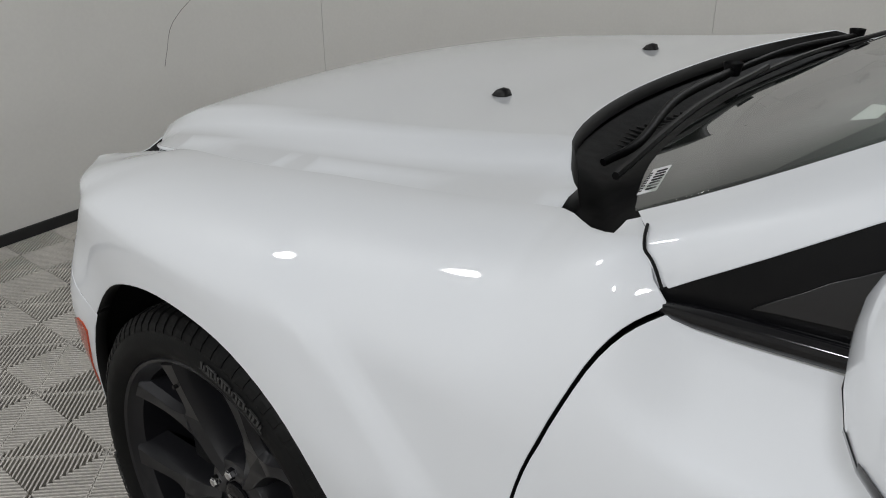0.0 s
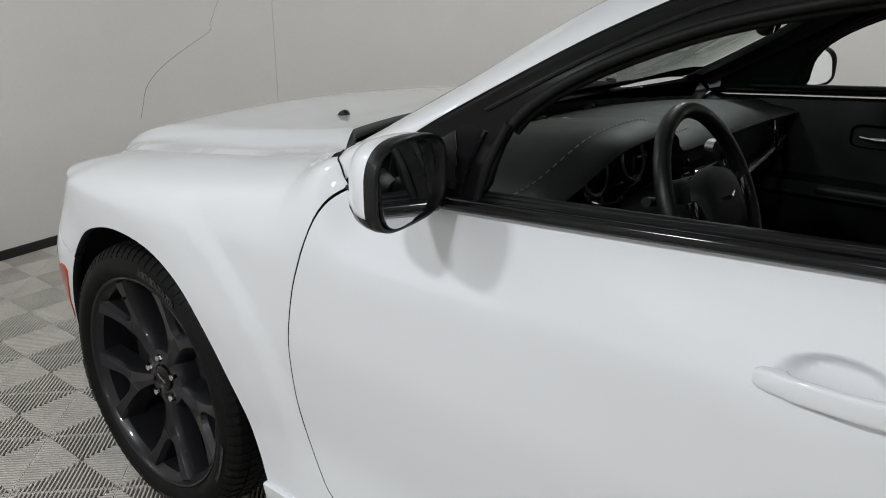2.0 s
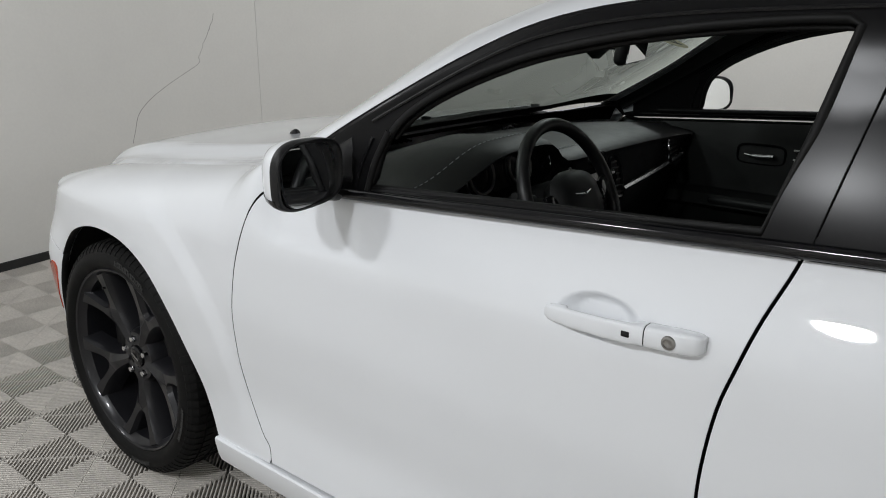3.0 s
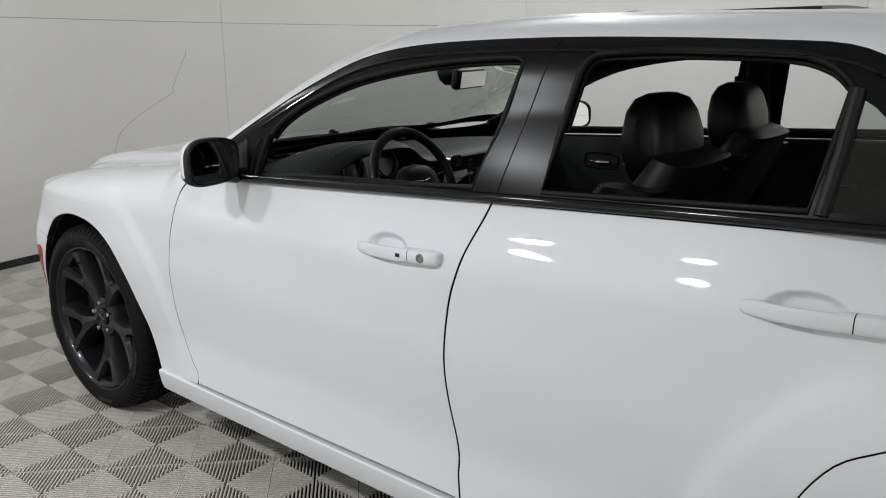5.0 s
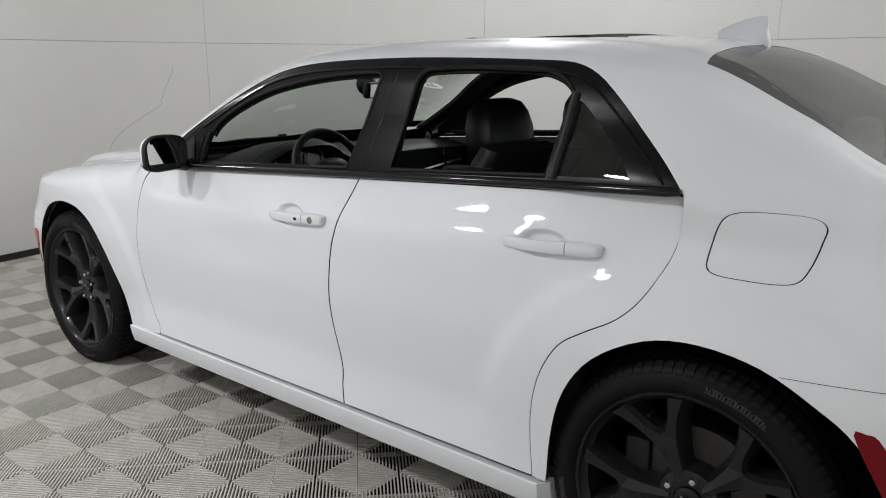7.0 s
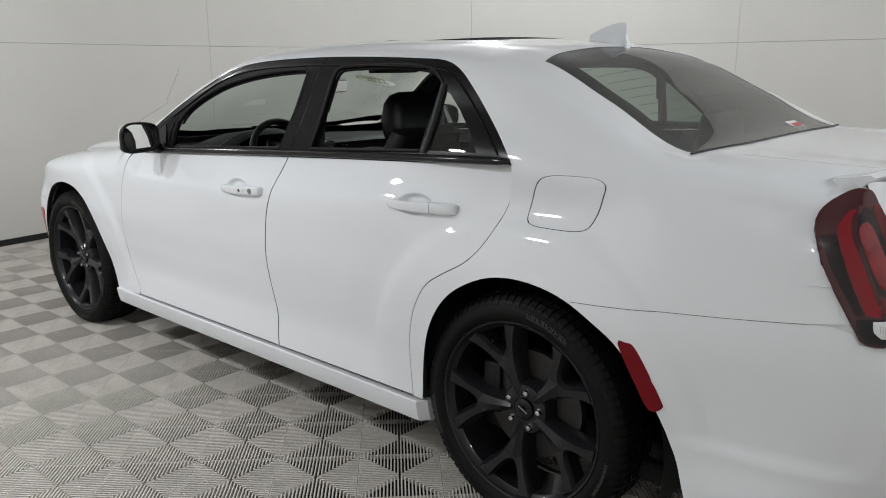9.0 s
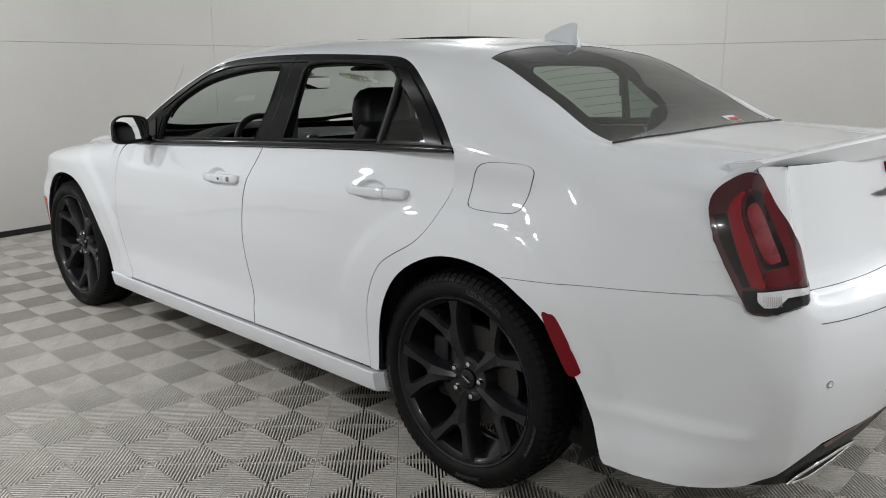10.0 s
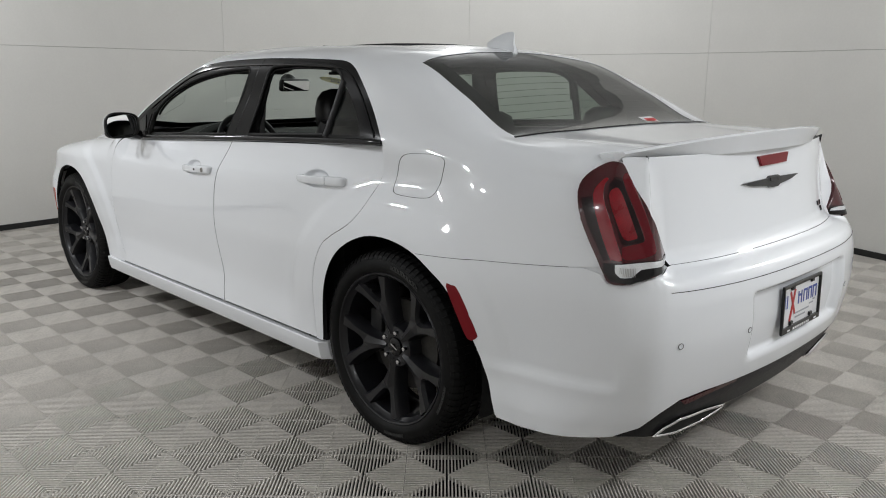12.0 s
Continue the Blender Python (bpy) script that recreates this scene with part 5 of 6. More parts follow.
def plate_box(name, x, z, w, h, d, y, mat, turn=0.0, label=""):
    o = part(name, box_bm((w, d, h), (0, 0, 0), min(w, h, d) * 0.25, 1), mat, plate, label)
    o.matrix_basis = Matrix.Translation((x, y, z)) @ Matrix.Rotation(radians(turn), 4, "Y")
    return o


plate_box("plate_blank", 0, 0, 0.312, 0.152, 0.003, 0.004, PLATE_WHITE)
for x, z, w, h in ((0, 0.078, 0.330, 0.013), (0, -0.076, 0.330, 0.022), (-0.160, 0, 0.012, 0.158), (0.160, 0, 0.012, 0.158)):
    plate_box("frame_bar", x, z, w, h, 0.010, -0.001, GLOSS)
for x in (-0.085, 0.085):
    for z in (0.068, -0.056):
        plate_box("frame_tab", x, z, 0.024, 0.014, 0.009, -0.001, GLOSS)
for k, x in enumerate((-0.128, -0.010, 0.036, 0.078, 0.120)):
    w = 0.036 if k else 0.026
    plate_box("print_bar", x - w * 0.36, 0.022, 0.008, 0.046, 0.001, 0.0015, BLUE)
    plate_box("print_bar", x + w * 0.36, 0.022, 0.008, 0.046, 0.001, 0.0015, BLUE)
    if k:
        plate_box("print_bar", x, 0.041 if k > 1 else 0.030, w * 0.6, 0.008, 0.001, 0.0015, BLUE)
plate_box("print_bar", -0.074, 0.004, 0.014, 0.115, 0.001, 0.0012, RED, 18)
plate_box("print_bar", -0.072, 0.012, 0.012, 0.095, 0.001, 0.0014, RED, -28)
for x, z, w in ((0.01, -0.030, 0.13), (0.095, -0.018, 0.035), (0.118, -0.008, 0.018), (0.0, -0.045, 0.09)):
    plate_box("print_bar", x, z, w, 0.006, 0.001, 0.0015, GREYP)
for x in np.linspace(-0.07, 0.06, 9):
    plate_box("frame_print", x, -0.078, 0.010, 0.009, 0.001, -0.0062, PLATE_WHITE)
for x in (-0.11, 0.12):
    plate_box("frame_print", x, -0.078, 0.022, 0.006, 0.001, -0.0062, PLATE_WHITE)

for s in (-1, 1):
    tail_plate("lower_reflector", [(s * 0.66, 0.410), (s * 0.50, 0.431), (s * 0.40, 0.436), (s * 0.40, 0.424), (s * 0.52, 0.414), (s * 0.64, 0.394)], DARKRED, -0.002, 0.012, label="dark red lower bumper reflector")

# roof antenna
bm = bmesh.new()
rings = []
for k, (y, h, w) in enumerate(((-1.182, 0.001, 0.004), (-1.205, 0.016, 0.016), (-1.235, 0.030, 0.022), (-1.270, 0.045, 0.024), (-1.305, 0.060, 0.022), (-1.330, 0.067, 0.012), (-1.340, 0.064, 0.010), (-1.340, 0.035, 0.014), (-1.350, 0.004, 0.016))):
    z0 = float(top_z(y)) + 0.018
    rings.append([bm.verts.new((w * c * (1 - 0.85 * max(0, d) ** 0.7), y, z0 + h * max(0, d) - (0.03 if d < 0.05 else 0.0))) for c, d in ((math.cos(a), math.sin(a)) for a in np.linspace(-0.01, math.pi + 0.01, 13))])
for a, b in zip(rings, rings[1:]):
    for i in range(12):
        bm.faces.new((a[i], a[i + 1], b[i + 1], b[i]))
bm.faces.new(rings[0])
bm.faces.new(rings[-1])
bmesh.ops.recalc_face_normals(bm, faces=bm.faces)
smooth_by_angle(bm, 60)
part("antenna", bm, PAINT, car, "white shark-fin roof antenna")

# ---- car: front details ----
def pod(x, y):
    z = float(hood_surface(np.array([x]), np.array([y]))[0][2])
    bm = bmesh.new()
    rings = []
    for yy, h, w in ((0.018, 0.001, 0.006), (0.010, 0.010, 0.011), (-0.004, 0.016, 0.013), (-0.014, 0.015, 0.012), (-0.018, 0.004, 0.010)):
        rings.append([bm.verts.new((x + w * math.cos(a), y + yy, z + h * math.sin(a))) for a in np.linspace(0, math.pi, 9)])
    for a, b in zip(rings, rings[1:]):
        for i in range(8):
            bm.faces.new((a[i], a[i + 1], b[i + 1], b[i]))
    bm.faces.new(rings[0])
    bm.faces.new(rings[-1])
    bmesh.ops.recalc_face_normals(bm, faces=bm.faces)
    smooth_by_angle(bm, 60)
    part("washer_nozzle", bm, SATIN, car, "small black washer nozzle on the hood")


pod(-0.325, 1.365)
pod(0.26, 1.365)
# cowl panel between hood and windshield
xs = np.linspace(-0.86, 0.86, 51)
bm = bmesh.new()
rows = []
for x in xs:
    a = abs(x)
    yh = float(hood_back(x)) if a < 0.70 else float(np.interp(a, [0.70, 0.757, 0.83, 0.86], [hood_back(0.70), 0.96, 0.90, 0.86]))
    yg = float(np.interp(a, [0, 0.3, 0.55, 0.72, 0.80, 0.86], [1.0, 0.985, 0.93, 0.875, 0.845, 0.80]))
    zg = 1.042 + 0.012 * (a / 0.8) ** 2
    zh = float(hood_surface(np.array([min(a, 0.7)]), np.array([yh]))[0][2]) if a < 0.72 else 1.035
    ym = yg + 0.6 * (yh - yg)
    rows.append([bm.verts.new(c) for c in ((x, yg - 0.03, zg + 0.006), (x, yg + 0.015, zg - 0.008), (x, ym, min(zg, zh) - 0.035), (x, yh + 0.01, zh - 0.030), (x, yh + 0.03, zh - 0.022))])
for a, b in zip(rows, rows[1:]):
    for i in range(4):
        bm.faces.new((a[i], a[i + 1], b[i + 1], b[i]))
bmesh.ops.recalc_face_normals(bm, faces=bm.faces)
smooth_by_angle(bm, 50)
part("cowl_panel", bm, COWL, car, "black plastic cowl panel below the windshield")
vent = bmesh.new()
for k in range(22):
    box_bm((0.004, 0.05, 0.006), (-0.58 + 0.022 * k, 1.075 + 0.02 * math.cos(k / 7), 1.012), 0.001, 1, bm=vent)
part("cowl_grille", vent, SEAL, car)
wips = ((-0.62, 0.965, 0.02, 1.055), (-0.05, 1.045, 0.58, 0.985))
for x0, y0, x1, y1 in wips:
    arm = spline([(x1 - 0.02, y1 + 0.015, 1.058), ((x0 + x1) / 2, (y0 + y1) / 2 + 0.030, 1.066), (x0 + 0.10, y0 + 0.026, 1.056), (x0 + 0.02, y0 + 0.035, 1.045)], 6)
    w = part("wiper", sweep(arm, np.linspace(0.0085, 0.0055, len(arm)), 8), COWL, car, "black windshield wiper resting at the cowl")
    bl_ = spline([(x0 - 0.02, y0 - 0.005, 1.046), ((x0 + x1) / 2 - 0.02, (y0 + y1) / 2 - 0.012, 1.064), (x1 + 0.02, y1 - 0.035, 1.066)], 8)
    part("blade", sweep(bl_, 0.0055, 6), SEAL, w)
    bm = revolve([(-0.012, 0.0001), (-0.012, 0.014), (0.012, 0.018)], 16)
    bmesh.ops.rotate(bm, cent=(0, 0, 0), matrix=Matrix.Rotation(radians(-90), 3, "Y"), verts=bm.verts)
    bmesh.ops.translate(bm, vec=(x1 - 0.02, y1 + 0.015, 1.062), verts=bm.verts)
    part("pivot_cap", bm, SATIN, w)
# stock code sticker in the windshield's corner
bm = bmesh.new()
box_bm((0.021, 0.080, 0.0012), (0, 0, 0), 0.0003, 1, bm=bm)
stick = part("code_sticker", bm, PLATE_WHITE, car, "white printed code sticker in the windshield corner")
sa, sb, sn = Vector((-0.776, 0.857, 1.082)), Vector((-0.672, 0.884, 1.086)), Vector((-0.25, 0.35, 0.9))
ey = (sb - sa).normalized()
ex = ey.cross(sn).normalized()
ez = ex.cross(ey)
stick.matrix_basis = Matrix.Translation((sa + sb) / 2) @ Matrix((ex, ey, ez)).transposed().to_4x4()
for k in range(7):
    o = part("print_bar", box_bm((0.012, 0.0045, 0.0006), (0.003, -0.031 + k * 0.0095, 0.0009), 0.0001, 1), SEAL, stick)
for k in range(8):
    part("print_bar", box_bm((0.004, 0.003, 0.0006), (-0.009, -0.032 + k * 0.008, 0.0009), 0.0001, 1), SEAL, stick)

# ---- car: cabin ----
CLOTH = material("black_carpet", (0.008, 0.008, 0.008), rough=0.95, bump=0.002, scale=300, vary=0.3)
SCREEN = material("screen_glass", (0.012, 0.013, 0.015), rough=0.06, coat=0.5)
SILVER = material("satin_silver", (0.55, 0.55, 0.56), rough=0.25, metal=1.0)


def rounded(size, r, at=(0, 0, 0), turn=None, seg=4):
    return box_bm(size, at, r, seg, turn=turn)


def loft(rows, close_ends=True):
    """A skin over rows of points; each row is a closed ring."""
    bm = bmesh.new()
    rings = [[bm.verts.new(p) for p in row] for row in rows]
    n = len(rings[0])
    for a, b in zip(rings, rings[1:]):
        for i in range(n):
            j = (i + 1) % n
            bm.faces.new((a[i], a[j], b[j], b[i]))
    if close_ends:
        bm.faces.new(rings[0])
        bm.faces.new(rings[-1])
    bmesh.ops.recalc_face_normals(bm, faces=bm.faces)
    smooth_by_angle(bm, 55)
    return bm


def oval(cx, cy, cz, rx, ry, n=20, p=0.55, tilt=0.0):
    """A rounded ring in a level plane, tilted about x."""
    out = []
    for i in range(n):
        a = 2 * math.pi * i / n
        c, s = math.cos(a), math.sin(a)
        x, y = math.copysign(abs(c) ** p, c) * rx, math.copysign(abs(s) ** p, s) * ry
        out.append((cx + x, cy + y, cz + y * tilt))
    return out


part("cabin_floor", box_bm((1.5, 3.0, 0.05), (0, -0.45, 0.30), 0.01, 1), CLOTH, car)
part("firewall", box_bm((1.56, 0.05, 0.62), (0, 0.98, 0.66), 0.01, 1), CLOTH, car)
part("trunk_wall", box_bm((1.40, 0.05, 0.75), (0, -1.72, 0.68), 0.01, 1), CLOTH, car)
part("parcel_shelf", box_bm((1.34, 0.46, 0.03), (0, -1.86, 1.075), 0.008, 2), DASH, car, "black rear parcel shelf")

# front seats and rear bench
def front_seat(x):
    seat = new("front_seat")
    seat.parent = car
    seat.location = (x, 0, 0)
    tagged(seat, "black leather bucket seat with stitched headrest")
    back = [oval(0, -0.36 - 0.30 * k, 0.56 + 0.60 * k, 0.245 - 0.06 * k ** 3, 0.075 - 0.02 * k, tilt=0.25) for k in np.linspace(0, 1, 7)]
    back.append(oval(0, -0.665, 1.172, 0.13, 0.03, tilt=0.25))
    part("seat_back", loft(back), LEATHER, seat)
    cushion = [oval(0, -0.10, z, rx, ry) for z, rx, ry in ((0.40, 0.24, 0.26), (0.47, 0.265, 0.285), (0.53, 0.26, 0.28), (0.555, 0.20, 0.22))]
    part("seat_cushion", loft(cushion), LEATHER, seat)
    rows = []
    for z, rx, ry, dy in ((1.085, 0.095, 0.035, 0.0), (1.10, 0.118, 0.058, 0.0), (1.15, 0.133, 0.070, 0.004), (1.21, 0.135, 0.068, 0.010), (1.26, 0.122, 0.058, 0.016), (1.29, 0.098, 0.042, 0.018), (1.302, 0.060, 0.020, 0.020)):
        rows.append(oval(0, -0.585 + dy, 1.085 + (z - 1.085) * 1.06, rx * 1.1, ry * 1.1, n=24, p=0.62))
    head = part("headrest", loft(rows), LEATHER, seat, "black leather headrest with seam")
    seam = [(0.136 * math.cos(a), -0.575 - 0.060 * 0, 1.195 + 0.108 * math.sin(a)) for a in np.linspace(0.1, math.pi - 0.1, 24)]
    part("headrest_seam", sweep(seam, 0.0025, 6), SEAL, head)
    for dx in (-0.05, 0.05):
        part("headrest_post", sweep([(dx, -0.59, 1.02), (dx, -0.585, 1.10)], 0.007, 8), STEEL, seat)
    for s in (-1, 1):
        rows = [oval(s * (0.235 - 0.02 * k), -0.33 - 0.27 * k, 0.60 + 0.50 * k, 0.045, 0.085, n=14) for k in np.linspace(0, 1, 5)]
        part("seat_bolster", loft(rows), LEATHER, seat)
    return seat


front_seat(-0.37)
front_seat(0.37).location.y = 0.06
bench = new("rear_bench")
bench.parent = car
tagged(bench, "black leather rear bench seat")
rows = [[(sx * (0.66 - 0.03 * k), -1.22 - 0.30 * k + dy, 0.52 + 0.56 * k) for sx, dy in ((-1, 0.06), (-0.5, 0.085), (0, 0.075), (0.5, 0.085), (1, 0.06), (1, -0.10), (0, -0.10), (-1, -0.10))] for k in np.linspace(0, 1, 6)]
part("bench_back", loft(rows), LEATHER, bench)
part("bench_cushion", rounded((1.30, 0.52, 0.16), 0.05, (0, -1.05, 0.47)), LEATHER, bench)
for x in (-0.42, 0.42):
    part("bench_headrest", loft([oval(x, -1.56, z, rx, ry, p=0.6) for z, rx, ry in ((1.06, 0.13, 0.04), (1.09, 0.155, 0.058), (1.17, 0.155, 0.055), (1.225, 0.135, 0.045), (1.245, 0.09, 0.025))]), LEATHER, bench)

# dashboard
rows = []
for u in np.linspace(-1, 1, 33):
    x = 0.80 * u
    brow = math.exp(-((x + 0.37) / 0.21) ** 4)
    hood_ = 0.082 * brow
    flat_ = 1.022 - 0.020 * abs(u) ** 3
    base = flat_ + hood_
    back_y = 0.985 - 0.17 * abs(u) ** 2.2
    nose = 0.46 - 0.045 * brow
    rows.append([(x, back_y, flat_ - 0.012), (x, back_y - 0.10, flat_ + 0.006 + 0.12 * hood_), (x, back_y - 0.24, flat_ + 0.016 + 0.55 * hood_), (x, nose + 0.09, base + 0.006), (x, nose + 0.012, base - 0.005), (x, nose, base - 0.015), (x, nose + 0.012, base - 0.026), (x, nose + 0.02 + 0.085 * brow, base - 0.034), (x, nose + 0.03 + 0.06 * brow, 0.885), (x, nose + 0.055, 0.80), (x, nose + 0.10, 0.62), (x, back_y, 0.60)])
dash = part("dashboard", loft(rows), DASH, car, "black soft dashboard with stitched hood")
st = [(x, 0.46 - 0.045 * math.exp(-((x + 0.37) / 0.21) ** 4) + 0.075, 1.0280 + 0.082 * math.exp(-((x + 0.37) / 0.21) ** 4) - 0.020 * abs(x / 0.80) ** 3) for x in np.linspace(-0.76, 0.1, 50)]
for k in range(0, 49):
    a, b = np.array(st[k]), np.array(st[k + 1])
    part("stitch", sweep([a + (b - a) * 0.2, a + (b - a) * 0.75], 0.0012, 4), GREYP, dash)


def ring_of(c, rx, rz, n=28, tilt=0.0, p=1.0):
    out = []
    for a in np.linspace(0, 2 * math.pi, n + 1)[:-1]:
        cc, ss = math.cos(a), math.sin(a)
        z = math.copysign(abs(ss) ** p, ss) * rz
        out.append((c[0] + math.copysign(abs(cc) ** p, cc) * rx, c[1] + z * tilt, c[2] + z))
    return out


# instrument cluster
bm = loft([ring_of((-0.37, 0.520, 1.020), 0.185, 0.058, p=0.7, tilt=0.2), ring_of((-0.37, 0.470, 1.020), 0.190, 0.062, p=0.7, tilt=0.2), ring_of((-0.37, 0.465, 1.020), 0.182, 0.055, p=0.7, tilt=0.2), ring_of((-0.37, 0.505, 1.020), 0.176, 0.050, p=0.7, tilt=0.2)])
cluster = part("gauge_panel", bm, GLOSS, dash, "dark instrument cluster with thin bright rim")
part("cluster_rim", sweep(ring_of((-0.37, 0.466, 1.020), 0.187, 0.060, p=0.7, tilt=0.2), 0.003, 6, True), CHROME, dash)
for dx in (-0.085, 0.085):
    part("dial", sweep(ring_of((-0.37 + dx, 0.495, 1.020), 0.050, 0.047, tilt=0.2), 0.004, 6, True), STEEL, dash)


def vent(c, rx, rz, turn=0.0, n=6, p=0.6):
    v = part("air_vent", sweep(ring_of((0, 0, 0), rx, rz, p=p), 0.006, 6, True), GLOSS, dash, "slatted black air vent")
    v.matrix_basis = Matrix.Translation(c) @ Euler((radians(-15), 0, radians(turn))).to_matrix().to_4x4()
    for k in range(n):
        z = (k + 0.5) / n * 2 - 1
        w = rx * math.sqrt(max(0.05, 1 - z * z)) if p > 0.9 else rx * 0.95
        part("slat", box_bm((2 * w * 0.93, 0.02, 0.004), (0, 0.008, z * rz * 0.9), 0.001, 1), SATIN, v)
    return v


vent((-0.665, 0.47, 0.945), 0.085, 0.048, -12)
vent((0.655, 0.47, 0.945), 0.085, 0.048, 12)
vent((-0.115, 0.43, 0.93), 0.032, 0.062)
vent((0.145, 0.43, 0.93), 0.032, 0.062)
part("clock", loft([ring_of((0.015, 0.44, 1.005), 0.034, 0.020, p=0.7), ring_of((0.015, 0.418, 1.005), 0.036, 0.022, p=0.7)]), SILVER, dash, "small silver-faced dash clock")
part("touch_screen", box_bm((0.185, 0.012, 0.115), (0.015, 0.425, 0.905), 0.004, 2, turn=Matrix.Rotation(radians(-14), 4, "X")), SCREEN, dash, "dark touch screen")
part("centre_stack", box_bm((0.30, 0.10, 0.34), (0.015, 0.475, 0.79), 0.03, 3, turn=None), GLOSS, dash)
part("trim_strip", sweep(spline([(0.20, 0.432, 0.885), (0.45, 0.44, 0.905), (0.74, 0.475, 0.92)], 8), 0.009, 6), SILVER, dash, "satin silver dash strip")
for x in (-0.03, 0.24):
    bm = sweep(spline([(x - 0.035, 0.90, 1.024), (x, 0.895, 1.034), (x + 0.035, 0.90, 1.024)], 5), 0.006, 6)
    part("dash_sensor", bm, GLOSS, dash)
part("defrost_grille", box_bm((0.36, 0.035, 0.008), (-0.22, 0.80, 1.040), 0.003, 1), STEEL, dash, "thin metallic defroster grille")
part("centre_console", box_bm((0.26, 1.15, 0.26), (0, -0.12, 0.50), 0.04, 3), DASH, car, "black centre console")
part("console_rail", sweep([(0.135, 0.32, 0.64), (0.138, -0.30, 0.655)], 0.006, 6), CHROME, car)
part("shifter", sweep(spline([(0.0, 0.12, 0.62), (0.0, 0.13, 0.70), (0.0, 0.115, 0.735)], 5), [0.012] * 5 + [0.014] * 3 + [0.022] * 3, 10), LEATHER, car)
for s in (-1, 1):
    part("lock_pin", sweep([(s * 0.845, -0.255, 1.055), (s * 0.845, -0.255, 1.098), (s * 0.845, -0.255, 1.102)], [0.004, 0.004, 0.0055], 8), CHROME, car, "slim chrome door lock pin")

# steering wheel
SW = Matrix.Translation((-0.385, 0.275, 0.982)) @ Matrix.Rotation(radians(-24), 4, "X")
wheel_ring = [(0.186 * math.cos(a), 0, 0.186 * math.sin(a)) for a in np.linspace(0, 2 * math.pi, 49)[:-1]]
steer = part("steering_wheel", sweep(wheel_ring, 0.0165, 12, True), LEATHER, car, "black leather-wrapped steering wheel")
steer.matrix_basis = SW
hub = loft([ring_of((0, 0.03, -0.012), 0.075, 0.062, p=0.75), ring_of((0, -0.005, -0.012), 0.098, 0.080, p=0.75), ring_of((0, -0.028, -0.012), 0.088, 0.070, p=0.75), ring_of((0, -0.036, -0.012), 0.05, 0.038, p=0.8)])
part("steering_hub", hub, DASH, steer, "black airbag cover with small silver wing mark")
for s in (-1, 1):
    part("spoke", sweep([(s * 0.08, -0.008, -0.018), (s * 0.135, -0.004, -0.005), (s * 0.182, 0, 0.012)], [0.036, 0.028, 0.024], 10, flat=(0, 1, 0, 0.4)), DASH, steer)
    part("button_pad", box_bm((0.035, 0.012, 0.05), (s * 0.120, -0.016, -0.004), 0.005, 2), GLOSS, steer)
    part("mark", sweep([(s * 0.004, -0.0395, 0.0), (s * 0.040, -0.034, 0.007)], [0.004, 0.0015], 6), CHROME, steer)
part("lower_spoke", sweep([(0, -0.008, -0.08), (0, -0.004, -0.13), (0, 0, -0.182)], [0.030, 0.022, 0.020], 10, flat=(0, 1, 0, 0.4)), SATIN, steer)
part("steering_column", sweep([(-0.365, 0.31, 0.975), (-0.365, 0.50, 0.90)], 0.05, 14), DASH, car)
part("stalk", sweep([(-0.42, 0.36, 0.975), (-0.53, 0.345, 1.0)], [0.007, 0.010], 8), DASH, car)

# inside mirror and windshield stickers
rv = part("rear_view_mirror", box_bm((0.245, 0.035, 0.072), (0, 0, 0), 0.016, 3), SATIN, car, "black inside mirror below the headliner")
rv.matrix_basis = Matrix.Translation((-0.045, 0.315, 1.318)) @ Euler((radians(8), 0, radians(14))).to_matrix().to_4x4()
part("mirror_glass", box_bm((0.225, 0.003, 0.056), (0, -0.0185, 0), 0.001, 1), MIRROR, rv)
part("mirror_stem", sweep([(-0.04, 0.34, 1.328), (-0.01, 0.40, 1.345), (0.0, 0.45, 1.335)], [0.014, 0.030, 0.050], 10), SATIN, car)
for s in (-1, 1):
    part("sun_visor", box_bm((0.36, 0.16, 0.018), (s * 0.34, 0.18, 1.405), 0.008, 2, turn=Matrix.Rotation(radians(-14), 4, "X")), LINER, car)

